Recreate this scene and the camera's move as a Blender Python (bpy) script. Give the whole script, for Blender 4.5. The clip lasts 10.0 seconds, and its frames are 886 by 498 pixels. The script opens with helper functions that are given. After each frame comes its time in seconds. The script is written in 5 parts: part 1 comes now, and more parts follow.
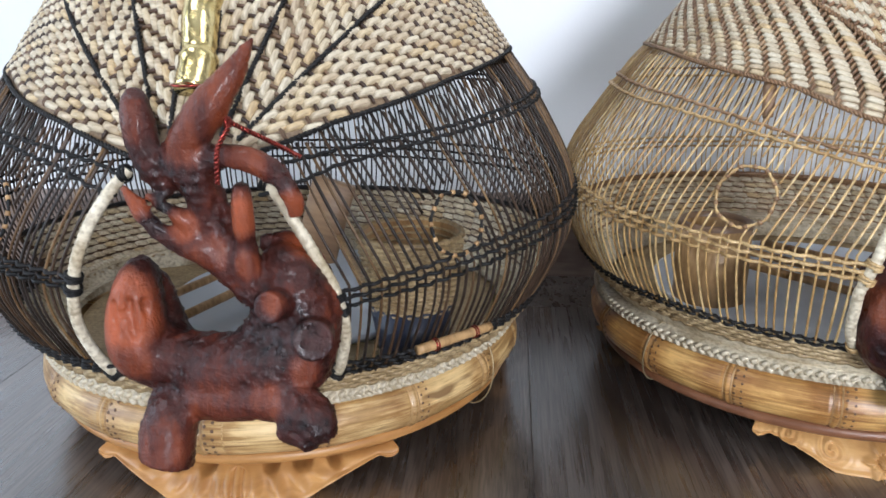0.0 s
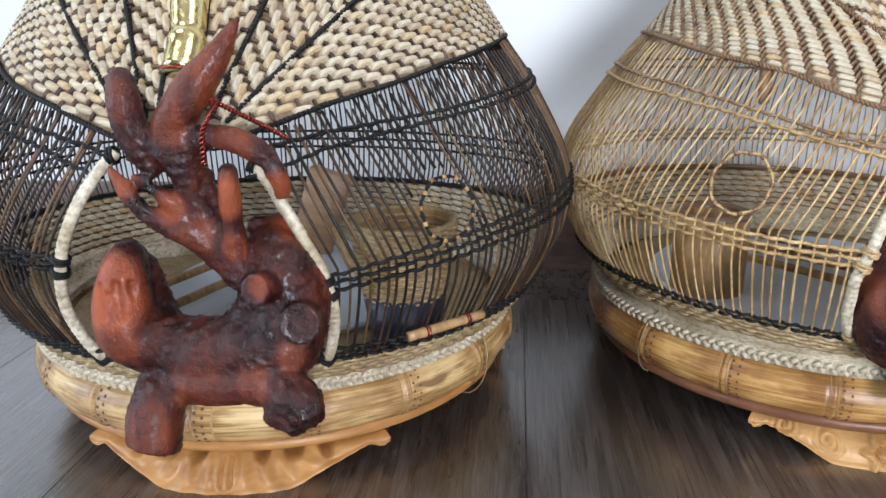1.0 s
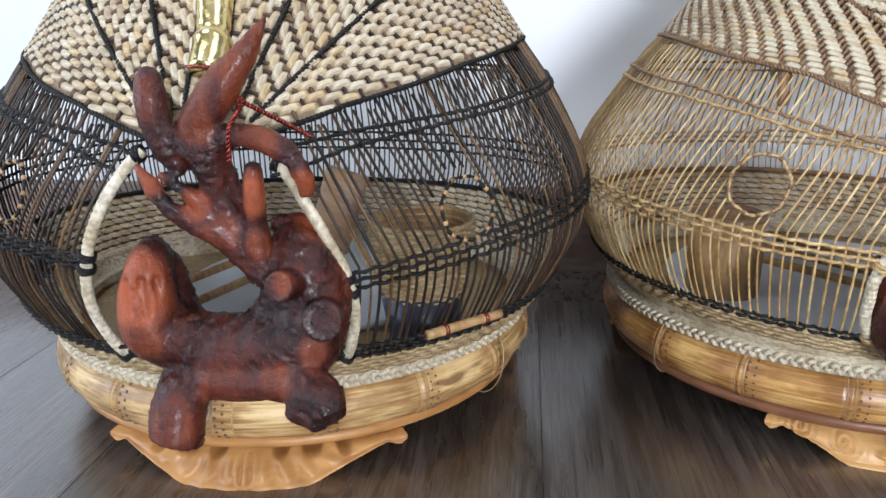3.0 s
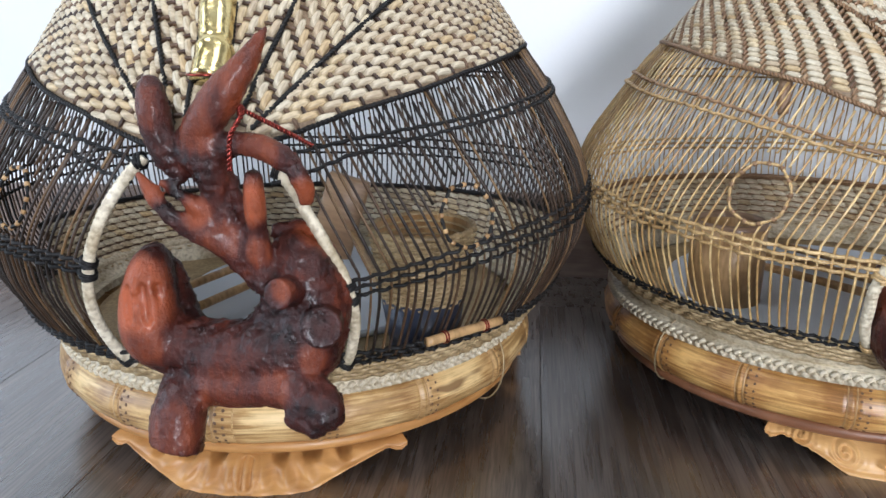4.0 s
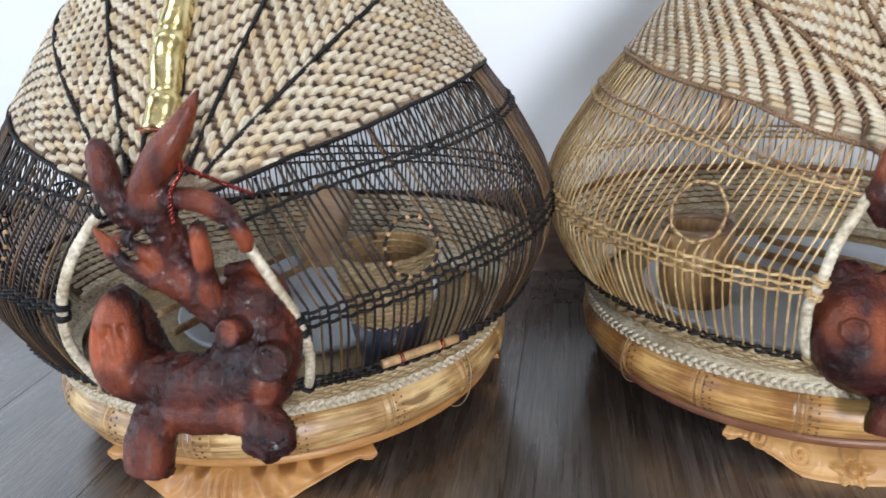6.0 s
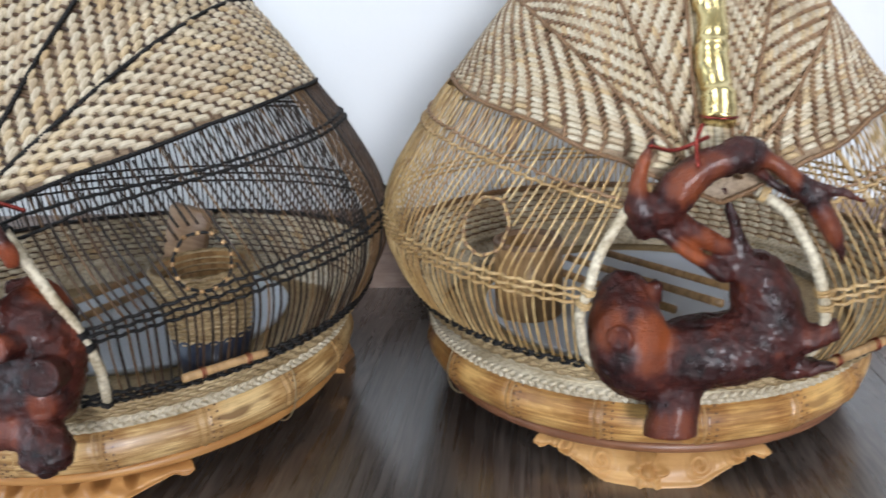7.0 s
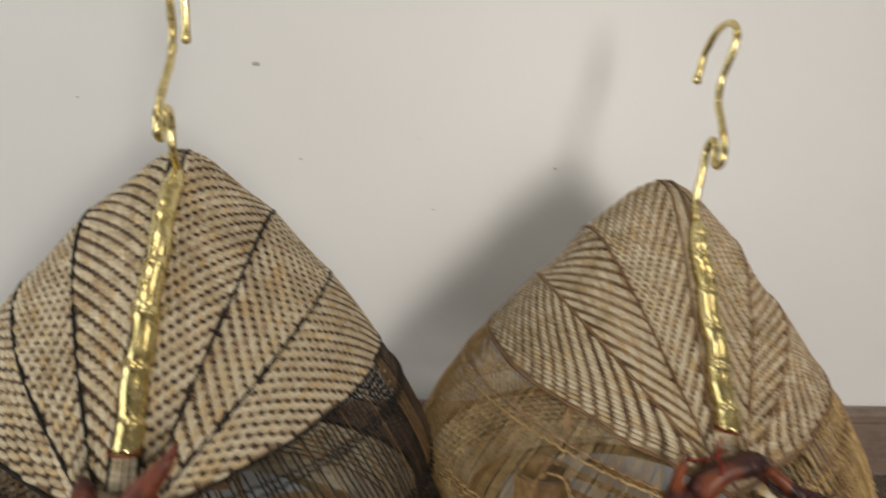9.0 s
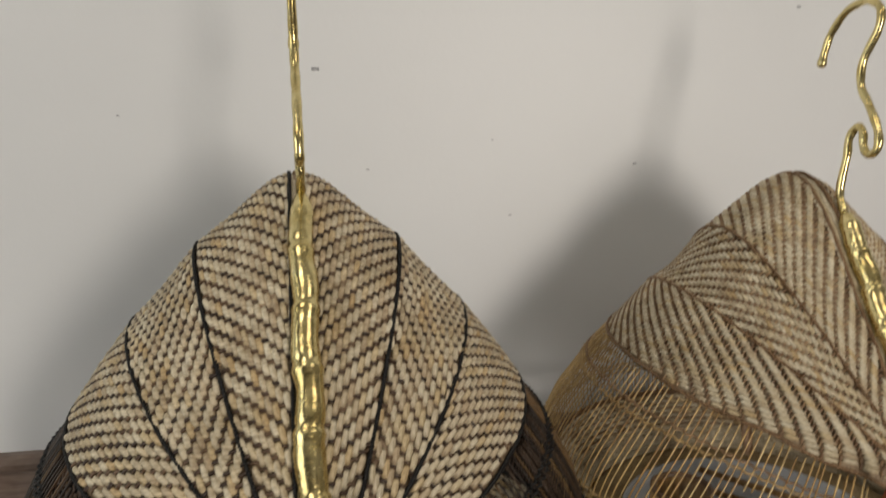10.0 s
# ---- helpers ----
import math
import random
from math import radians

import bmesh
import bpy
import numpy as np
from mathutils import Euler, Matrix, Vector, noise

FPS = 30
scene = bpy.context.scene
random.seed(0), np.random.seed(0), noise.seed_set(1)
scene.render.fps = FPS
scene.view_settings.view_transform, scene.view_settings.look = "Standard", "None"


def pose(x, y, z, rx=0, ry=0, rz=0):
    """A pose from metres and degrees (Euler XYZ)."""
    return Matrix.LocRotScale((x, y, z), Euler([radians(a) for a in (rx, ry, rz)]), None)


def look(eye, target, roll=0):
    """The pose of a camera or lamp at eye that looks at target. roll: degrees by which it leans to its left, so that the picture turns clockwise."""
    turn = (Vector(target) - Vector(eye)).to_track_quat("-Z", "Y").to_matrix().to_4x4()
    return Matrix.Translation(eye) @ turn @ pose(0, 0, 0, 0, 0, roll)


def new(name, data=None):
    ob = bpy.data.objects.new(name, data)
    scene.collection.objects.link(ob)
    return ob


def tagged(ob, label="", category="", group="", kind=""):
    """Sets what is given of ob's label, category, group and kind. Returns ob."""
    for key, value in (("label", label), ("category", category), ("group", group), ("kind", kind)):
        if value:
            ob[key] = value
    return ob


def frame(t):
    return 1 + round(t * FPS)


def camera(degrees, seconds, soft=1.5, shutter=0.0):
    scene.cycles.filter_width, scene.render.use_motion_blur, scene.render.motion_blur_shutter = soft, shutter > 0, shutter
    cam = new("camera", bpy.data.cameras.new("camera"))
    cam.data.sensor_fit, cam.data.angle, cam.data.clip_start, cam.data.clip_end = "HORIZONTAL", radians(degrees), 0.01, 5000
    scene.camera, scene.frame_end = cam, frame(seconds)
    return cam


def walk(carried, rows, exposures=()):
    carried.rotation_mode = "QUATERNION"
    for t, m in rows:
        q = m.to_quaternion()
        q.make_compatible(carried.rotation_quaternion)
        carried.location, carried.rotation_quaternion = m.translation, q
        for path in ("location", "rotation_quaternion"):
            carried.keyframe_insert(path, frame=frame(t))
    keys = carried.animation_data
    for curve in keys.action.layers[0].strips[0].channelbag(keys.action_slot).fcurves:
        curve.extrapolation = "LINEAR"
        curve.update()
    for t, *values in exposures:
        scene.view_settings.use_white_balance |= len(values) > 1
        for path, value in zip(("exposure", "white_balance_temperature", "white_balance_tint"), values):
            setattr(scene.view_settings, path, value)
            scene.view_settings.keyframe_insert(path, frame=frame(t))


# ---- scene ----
cam = camera(62.2, 10.0, soft=1.5, shutter=0.5)
PATH = [
    (0, (-0.014, -0.007, 0.283), (-0.194, 1.898, -0.299), -0.7),
    (0.5, (-0.002, -0.004, 0.274), (-0.201, 1.899, -0.309), -0.7),
    (1, (-0.006, -0.005, 0.274), (-0.201, 1.898, -0.308), -0.6),
    (1.5, (-0.007, -0.006, 0.275), (-0.203, 1.897, -0.306), -0.6),
    (2, (-0.008, -0.006, 0.276), (-0.205, 1.897, -0.305), -0.5),
    (2.5, (-0.012, -0.009, 0.273), (-0.219, 1.894, -0.304), -0.5),
    (4, (-0.009, -0.01, 0.276), (-0.24, 1.894, -0.291), -0.3),
    (4.5, (-0.001, -0.007, 0.28), (-0.237, 1.899, -0.279), -0.4),
    (5, (0.005, -0.008, 0.282), (-0.233, 1.898, -0.276), -0.6),
    (5.2, (0.004, -0.009, 0.278), (-0.224, 1.901, -0.271), -0.8),
    (6.3, (0.077, -0.012, 0.331), (-0.294, 1.837, -0.335), -4.1),
    (6.5, (0.096, -0.009, 0.336), (-0.235, 1.856, -0.305), -4.2),
    (7, (0.154, -0.012, 0.309), (-0.088, 1.882, -0.286), -3.0),
    (7.5, (0.168, -0.028, 0.329), (0.014, 1.887, -0.228), -2.2),
    (8, (0.181, -0.082, 0.423), (0.136, 1.851, -0.09), -1.4),
    (8.5, (0.12, -0.136, 0.476), (0.17, 1.814, 0.032), 0.4),
    (9, (0.003, -0.096, 0.491), (0.112, 1.862, 0.096), 2.1),
    (9.5, (-0.106, -0.045, 0.524), (0.085, 1.916, 0.179), 1.5),
    (10, (-0.152, -0.017, 0.499), (0.102, 1.922, 0.082), -0.9),
]
EXPOSURE = [(0.0, 0.16, 5690, 11), (5.2, 0.16, 5690, 11), (6.5, 0.06, 5760, 10), (7.5, -0.07, 5900, 10), (8.0, -0.44, 6420, 10), (8.5, -0.76, 7100, 11), (9.0, -0.82, 7200, 11), (9.5, -0.96, 7200, 11), (10.0, -1.01, 7200, 11)]
walk(cam, [(t, look(eye, target, roll)) for t, eye, target, roll in PATH], EXPOSURE)
# ---------------------------------------------------------------- world, light
world = bpy.data.worlds.new("daylight")
scene.world = world
world.use_nodes = True
sky = world.node_tree.nodes.new("ShaderNodeTexSky")
sky.sky_type, sky.sun_disc = "NISHITA", False
sky.sun_elevation, sky.sun_rotation = radians(40), radians(160)
world.node_tree.links.new(sky.outputs[0], world.node_tree.nodes["Background"].inputs[0])
world.node_tree.nodes["Background"].inputs[1].default_value = 0.08

ROOM = (-2.3, 2.4, -2.4, 0.831, 2.6)      # x0, x1, y0, wall behind the cages, ceiling
DOORWAY = (0.62, 1.18, 0.10, 1.20)        # opening in the wall behind the camera: x0, x1, z0, z1
WINDOW = (-1.5, 0.45, 0.12, 1.75)          # opening in the side wall: y0, y1, z0, z1


def area_lamp(name, eye, target, size, size_y, watts, colour):
    data = bpy.data.lights.new(name, "AREA")
    data.shape, data.size, data.size_y, data.energy, data.color = "RECTANGLE", size, size_y, watts, colour
    ob = new(name, data)
    ob.matrix_world = look(eye, target)
    return ob


area_lamp("doorway_daylight", (0.9, ROOM[2] - 0.02, 0.65), (0.9, 0, 0.55), 0.5, 1.0, 86, (1.0, 0.975, 0.955))
area_lamp("window_daylight", (ROOM[0] - 0.02, -0.52, 0.93), (0, -0.3, 0.5), 1.9, 1.6, 42, (0.90, 0.97, 1.0))
# two overhead fills without a known fixture, added to brighten floor and roofs
area_lamp("ceiling_panel_light", (-1.1, -0.2, 2.56), (-1.1, -0.2, 0), 1.0, 0.5, 16, (1.0, 0.98, 0.95))
area_lamp("ceiling_panel_light", (1.5, -0.5, 2.56), (1.5, -0.5, 0), 1.2, 0.6, 16, (1.0, 0.98, 0.95))


# ---------------------------------------------------------------- materials
def material(name, rough=0.5, metal=0.0):
    m = bpy.data.materials.new(name)
    m.use_nodes = True
    b = m.node_tree.nodes["Principled BSDF"]
    b.inputs["Roughness"].default_value, b.inputs["Metallic"].default_value = rough, metal
    return m, m.node_tree.nodes, m.node_tree.links, b


def wire(links, a, b):
    links.new(a, b)


def ramp(nodes, stops):
    r = nodes.new("ShaderNodeValToRGB")
    while len(r.color_ramp.elements) < len(stops):
        r.color_ramp.elements.new(0.5)
    for e, (p, c) in zip(r.color_ramp.elements, stops):
        e.position, e.color = p, (*c, 1)
    return r


def noise_tex(nodes, links, coord, scale, detail=4.0, stretch=(1, 1, 1), rough=0.55):
    mp = nodes.new("ShaderNodeMapping")
    mp.inputs["Scale"].default_value = stretch
    links.new(coord, mp.inputs["Vector"])
    n = nodes.new("ShaderNodeTexNoise")
    n.inputs["Scale"].default_value, n.inputs["Detail"].default_value, n.inputs["Roughness"].default_value = scale, detail, rough
    links.new(mp.outputs[0], n.inputs["Vector"])
    return n.outputs["Fac"]


def math_node(nodes, links, op, a, b):
    n = nodes.new("ShaderNodeMath")
    n.operation = op
    for i, v in enumerate((a, b)):
        if isinstance(v, (int, float)):
            n.inputs[i].default_value = v
        else:
            links.new(v, n.inputs[i])
    return n.outputs[0]


def mix_colour(nodes, links, fac, a, b, mode="MIX"):
    n = nodes.new("ShaderNodeMix")
    n.data_type, n.blend_type = "RGBA", mode
    for key, v in ((0, fac), (6, a), (7, b)):
        if isinstance(v, (int, float)):
            n.inputs[key].default_value = v
        elif isinstance(v, tuple):
            n.inputs[key].default_value = (*v, 1)
        else:
            links.new(v, n.inputs[key])
    return n.outputs[2]


def bump(nodes, links, b, height, strength, distance):
    n = nodes.new("ShaderNodeBump")
    n.inputs["Strength"].default_value, n.inputs["Distance"].default_value = strength, distance
    links.new(height, n.inputs["Height"])
    links.new(n.outputs[0], b.inputs["Normal"])


def piece_random(nodes, links):
    """0 to 1, another value for each object and each loose island."""
    info, geo = nodes.new("ShaderNodeObjectInfo"), nodes.new("ShaderNodeNewGeometry")
    total = math_node(nodes, links, "ADD", info.outputs["Random"], geo.outputs["Random Per Island"])
    return math_node(nodes, links, "FRACT", total, 0)


def fibre(name, stops, rough, grain=(1, 1, 1), grain_scale=300, dirt=0.35, bumpy=0.3):
    """Plant fibre: a colour for each strand, fine streaks and larger stains."""
    m, nodes, links, b = material(name, rough)
    obj = nodes.new("ShaderNodeTexCoord").outputs["Object"]
    colour = ramp(nodes, stops)
    links.new(piece_random(nodes, links), colour.inputs[0])
    fine = noise_tex(nodes, links, obj, grain_scale, 3, grain)
    large = noise_tex(nodes, links, obj, 38, 3)
    stain = ramp(nodes, [(0.42, (1, 1, 1)), (0.66, (1 - dirt, 1 - dirt * 1.15, 1 - dirt * 1.4))])
    links.new(large, stain.inputs[0])
    streak = ramp(nodes, [(0.36, (0.66, 0.62, 0.58)), (0.58, (1.06, 1.05, 1.04))])
    links.new(fine, streak.inputs[0])
    c = mix_colour(nodes, links, 1.0, colour.outputs[0], stain.outputs[0], "MULTIPLY")
    c = mix_colour(nodes, links, 1.0, c, streak.outputs[0], "MULTIPLY")
    links.new(c, b.inputs["Base Color"])
    bump(nodes, links, b, fine, bumpy, 0.0006)
    return m


STRAW = fibre("pale_straw", [(0.0, (0.48, 0.38, 0.25)), (0.2, (0.57, 0.49, 0.35)), (0.6, (0.64, 0.58, 0.44)), (0.9, (0.58, 0.47, 0.29)), (1.0, (0.52, 0.38, 0.20))], 0.5, grain=(0.2, 1, 1), grain_scale=500, dirt=0.25)
# straw colour with the shade of the weave's gaps put into it
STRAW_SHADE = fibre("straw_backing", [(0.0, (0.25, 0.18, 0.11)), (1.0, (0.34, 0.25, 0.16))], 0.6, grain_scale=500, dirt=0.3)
STRAND_DARK = fibre("dark_brown_strand", [(0.0, (0.035, 0.020, 0.013)), (0.5, (0.08, 0.045, 0.027)), (1.0, (0.17, 0.105, 0.06))], 0.5)
STRAND_TAN = fibre("brown_strand", [(0.0, (0.18, 0.10, 0.055)), (0.5, (0.28, 0.17, 0.09)), (1.0, (0.36, 0.24, 0.13))], 0.5)
BAR_DARK = fibre("dark_bamboo_bar", [(0.0, (0.016, 0.012, 0.010)), (0.55, (0.04, 0.026, 0.018)), (0.8, (0.08, 0.046, 0.024)), (1.0, (0.19, 0.115, 0.05))], 0.4, grain_scale=150)
BAR_GOLD = fibre("golden_bamboo_bar", [(0.0, (0.42, 0.26, 0.10)), (0.5, (0.55, 0.375, 0.155)), (1.0, (0.66, 0.50, 0.25))], 0.33, grain_scale=150, dirt=0.3)
CORD_BLACK = fibre("black_cord", [(0.0, (0.006, 0.006, 0.006)), (1.0, (0.014, 0.013, 0.013))], 0.52, grain_scale=900, bumpy=0.6)
for m in (CORD_BLACK, BAR_DARK):
    m.node_tree.nodes["Principled BSDF"].inputs["Specular IOR Level"].default_value = 0.28
CORD_TAN = fibre("golden_cord", [(0.0, (0.46, 0.30, 0.12)), (1.0, (0.62, 0.45, 0.22))], 0.4, grain_scale=700)
CORD_BROWN = fibre("brown_cord", [(0.0, (0.20, 0.11, 0.05)), (1.0, (0.30, 0.18, 0.09))], 0.45, grain_scale=700)
RATTAN = fibre("cream_rattan_wrap", [(0.0, (0.62, 0.55, 0.40)), (1.0, (0.76, 0.70, 0.55))], 0.5, dirt=0.35)
CANE = fibre("pale_cane", [(0.0, (0.36, 0.26, 0.13)), (1.0, (0.52, 0.40, 0.22))], 0.5, grain_scale=400, dirt=0.3)
STICK = fibre("tan_bamboo_stick", [(0.0, (0.40, 0.24, 0.10)), (1.0, (0.55, 0.36, 0.17))], 0.4, grain=(1, 1, 0.2), grain_scale=220)


def brass_material():
    m, nodes, links, b = material("polished_brass", 0.2, 1.0)
    obj = nodes.new("ShaderNodeTexCoord").outputs["Object"]
    n = noise_tex(nodes, links, obj, 90, 3)
    c = ramp(nodes, [(0.3, (0.56, 0.43, 0.17)), (0.7, (0.82, 0.70, 0.36))])
    links.new(n, c.inputs[0])
    links.new(c.outputs[0], b.inputs["Base Color"])
    r = ramp(nodes, [(0.3, (0.16, 0.16, 0.16)), (0.8, (0.34, 0.34, 0.34))])
    links.new(noise_tex(nodes, links, obj, 260, 3), r.inputs[0])
    links.new(r.outputs[0], b.inputs["Roughness"])
    bump(nodes, links, b, n, 0.25, 0.002)
    return m


def bamboo_material(name, light, dark, spot):
    """Culm skin; the UV runs along the ring (u, metres) and round the tube (v)."""
    m, nodes, links, b = material(name, 0.36)
    uv = nodes.new("ShaderNodeTexCoord").outputs["UV"]
    streak = noise_tex(nodes, links, uv, 60, 6, (0.35, 6, 1), 0.7)
    blotch = noise_tex(nodes, links, uv, 22, 4, (0.9, 1.6, 1))
    scar = noise_tex(nodes, links, uv, 30, 2, (0.7, 2.2, 1))
    base = ramp(nodes, [(0.40, tuple(0.75 * v for v in dark)), (0.47, dark), (0.54, light), (0.63, tuple(min(1, v * 1.15) for v in light))])
    links.new(math_node(nodes, links, "ADD", math_node(nodes, links, "MULTIPLY", streak, 0.5), math_node(nodes, links, "MULTIPLY", blotch, 0.5)), base.inputs[0])
    sc = ramp(nodes, [(0.615, (0, 0, 0)), (0.69, (0.85, 0.85, 0.85))])
    links.new(scar, sc.inputs[0])
    sep = nodes.new("ShaderNodeSeparateXYZ")
    links.new(uv, sep.inputs[0])
    away = math_node(nodes, links, "PINGPONG", sep.outputs[0], 0.0327)
    away = math_node(nodes, links, "ADD", away, math_node(nodes, links, "MULTIPLY", math_node(nodes, links, "SUBTRACT", blotch, 0.5), 0.03))
    ends = ramp(nodes, [(0.0, tuple(0.72 * v for v in dark)), (0.011, tuple(0.95 * v for v in dark)), (0.024, (1, 1, 1))])
    links.new(away, ends.inputs[0])
    toned = mix_colour(nodes, links, 0.55, base.outputs[0], mix_colour(nodes, links, 1.0, base.outputs[0], ends.outputs[0], "MULTIPLY"))
    hair = ramp(nodes, [(0.36, (0.74, 0.69, 0.62)), (0.52, (1.05, 1.04, 1.03))])
    links.new(noise_tex(nodes, links, uv, 420, 4, (0.10, 2.2, 1), 0.65), hair.inputs[0])
    toned = mix_colour(nodes, links, 0.75, toned, mix_colour(nodes, links, 1.0, toned, hair.outputs[0], "MULTIPLY"))
    links.new(mix_colour(nodes, links, sc.outputs[0], toned, spot), b.inputs["Base Color"])
    b.inputs["Coat Weight"].default_value, b.inputs["Coat Roughness"].default_value = 0.10, 0.3
    bump(nodes, links, b, streak, 0.25, 0.0012)
    return m


def carved_wood(name, light, dark, rough=0.42):
    m, nodes, links, b = material(name, rough)
    obj = nodes.new("ShaderNodeTexCoord").outputs["Object"]
    n = noise_tex(nodes, links, obj, 30, 5, (1, 1, 7))
    c = ramp(nodes, [(0.38, dark), (0.62, light)])
    links.new(n, c.inputs[0])
    large = ramp(nodes, [(0.42, (1, 1, 1)), (0.68, (0.72, 0.66, 0.6))])
    links.new(noise_tex(nodes, links, obj, 25, 3), large.inputs[0])
    links.new(mix_colour(nodes, links, 1.0, c.outputs[0], large.outputs[0], "MULTIPLY"), b.inputs["Base Color"])
    bump(nodes, links, b, noise_tex(nodes, links, obj, 160, 4), 0.3, 0.001)
    return m


def root_material(name, deep, mid, red, bright):
    """Varnished driftwood: dark crust, red-brown where the bark is thin, orange where it was scraped off."""
    m, nodes, links, b = material(name, 0.3)
    obj = nodes.new("ShaderNodeTexCoord").outputs["Object"]
    body = noise_tex(nodes, links, obj, 60, 7, rough=0.7)
    fine = noise_tex(nodes, links, obj, 260, 6, (1, 1, 0.5), 0.65)
    blotch = noise_tex(nodes, links, obj, 34, 5, (1, 1, 0.7), 0.6)
    tan = tuple(0.55 * p + 0.45 * q for p, q in zip(red, bright))
    crust = ramp(nodes, [(0.40, deep), (0.48, mid), (0.56, red), (0.64, tan)])
    mixed = math_node(nodes, links, "ADD", math_node(nodes, links, "MULTIPLY", body, 0.35), math_node(nodes, links, "MULTIPLY", fine, 0.25))
    links.new(math_node(nodes, links, "ADD", mixed, math_node(nodes, links, "MULTIPLY", blotch, 0.4)), crust.inputs[0])
    worn = nodes.new("ShaderNodeAttribute")
    worn.attribute_name = "scraped"
    grain = noise_tex(nodes, links, obj, 75, 7, (1.5, 1, 0.30), 0.68)
    edge = math_node(nodes, links, "ADD", worn.outputs["Fac"], math_node(nodes, links, "MULTIPLY", math_node(nodes, links, "SUBTRACT", grain, 0.51), 1.15))
    bare = ramp(nodes, [(0.30, red), (0.55, tuple(0.5 * (p + q) for p, q in zip(red, bright))), (0.85, bright), (1.15, tuple(min(1, 1.35 * q) for q in bright))])
    links.new(edge, bare.inputs[0])
    patch = ramp(nodes, [(0.14, (0, 0, 0)), (0.34, (1, 1, 1))])
    links.new(edge, patch.inputs[0])
    links.new(mix_colour(nodes, links, patch.outputs[0], crust.outputs[0], bare.outputs[0]), b.inputs["Base Color"])
    r = ramp(nodes, [(0.38, (0.24, 0.24, 0.24)), (0.62, (0.46, 0.46, 0.46))])
    links.new(body, r.inputs[0])
    links.new(r.outputs[0], b.inputs["Roughness"])
    b.inputs["Coat Weight"].default_value, b.inputs["Coat Roughness"].default_value = 0.14, 0.17
    b.inputs["Specular IOR Level"].default_value = 0.28
    knots = math_node(nodes, links, "MULTIPLY", noise_tex(nodes, links, obj, 120, 3, rough=0.6), 0.8)
    bump(nodes, links, b, math_node(nodes, links, "ADD", knots, math_node(nodes, links, "ADD", fine, noise_tex(nodes, links, obj, 620, 4))), 0.55, 0.0019)
    return m


def plank_material():
    m, nodes, links, b = material("grey_brown_wood_plank", 0.4)
    tc, info = nodes.new("ShaderNodeTexCoord"), nodes.new("ShaderNodeObjectInfo")
    shift = nodes.new("ShaderNodeVectorMath")
    shift.operation = "MULTIPLY_ADD"
    links.new(info.outputs["Random"], shift.inputs[0])
    shift.inputs[1].default_value = (7.0, 13.0, 3.0)
    links.new(tc.outputs["Object"], shift.inputs[2])
    grain = noise_tex(nodes, links, shift.outputs[0], 26, 8, (5.0, 0.16, 1), 0.62)
    broad = noise_tex(nodes, links, shift.outputs[0], 7, 4, (2.2, 0.35, 1))
    fine = noise_tex(nodes, links, shift.outputs[0], 130, 4, (5, 0.12, 1))
    c = ramp(nodes, [(0.36, (0.040, 0.031, 0.026)), (0.5, (0.080, 0.064, 0.053)), (0.64, (0.150, 0.125, 0.107))])
    links.new(math_node(nodes, links, "ADD", math_node(nodes, links, "MULTIPLY", grain, 0.55), math_node(nodes, links, "MULTIPLY", broad, 0.45)), c.inputs[0])
    f = ramp(nodes, [(0.38, (0.52, 0.52, 0.52)), (0.58, (1.14, 1.14, 1.14))])
    links.new(fine, f.inputs[0])
    tone = math_node(nodes, links, "ADD", math_node(nodes, links, "MULTIPLY", info.outputs["Random"], 0.25), 0.88)
    col = mix_colour(nodes, links, 1.0, c.outputs[0], f.outputs[0], "MULTIPLY")
    grey = nodes.new("ShaderNodeCombineColor")
    for k in range(3):
        links.new(tone, grey.inputs[k])
    links.new(mix_colour(nodes, links, 1.0, col, grey.outputs[0], "MULTIPLY"), b.inputs["Base Color"])
    r = ramp(nodes, [(0.38, (0.22, 0.22, 0.22)), (0.62, (0.36, 0.36, 0.36))])
    links.new(grain, r.inputs[0])
    links.new(r.outputs[0], b.inputs["Roughness"])
    b.inputs["Specular IOR Level"].default_value = 0.9
    b.inputs["Coat Weight"].default_value, b.inputs["Coat Roughness"].default_value, b.inputs["Coat IOR"].default_value = 0.8, 0.22, 1.7
    bump(nodes, links, b, fine, 0.12, 0.0008)
    return m


def paint_material(name, colour, rough, scale=70, strength=0.12):
    m, nodes, links, b = material(name, rough)
    obj = nodes.new("ShaderNodeTexCoord").outputs["Object"]
    n = noise_tex(nodes, links, obj, 2.2, 4)
    c = ramp(nodes, [(0.3, tuple(v * 0.95 for v in colour)), (0.7, colour)])
    links.new(n, c.inputs[0])
    links.new(c.outputs[0], b.inputs["Base Color"])
    bump(nodes, links, b, noise_tex(nodes, links, obj, scale, 4), strength, 0.002)
    return m


BRASS = brass_material()
BAMBOO_PALE = bamboo_material("pale_bamboo", (0.68, 0.49, 0.23), (0.42, 0.25, 0.09), (0.16, 0.08, 0.03))
BAMBOO_GOLD = bamboo_material("golden_bamboo", (0.66, 0.41, 0.14), (0.42, 0.22, 0.065), (0.30, 0.16, 0.055))
WOOD_ORANGE = carved_wood("orange_carved_wood", (0.52, 0.27, 0.085), (0.40, 0.19, 0.055))
WOOD_HONEY = carved_wood("honey_carved_wood", (0.60, 0.35, 0.13), (0.47, 0.25, 0.08))
WOOD_RED = carved_wood("red_brown_wood", (0.27, 0.12, 0.055), (0.18, 0.075, 0.035))
WOOD_TAN = carved_wood("tan_wood", (0.42, 0.27, 0.15), (0.30, 0.18, 0.10))
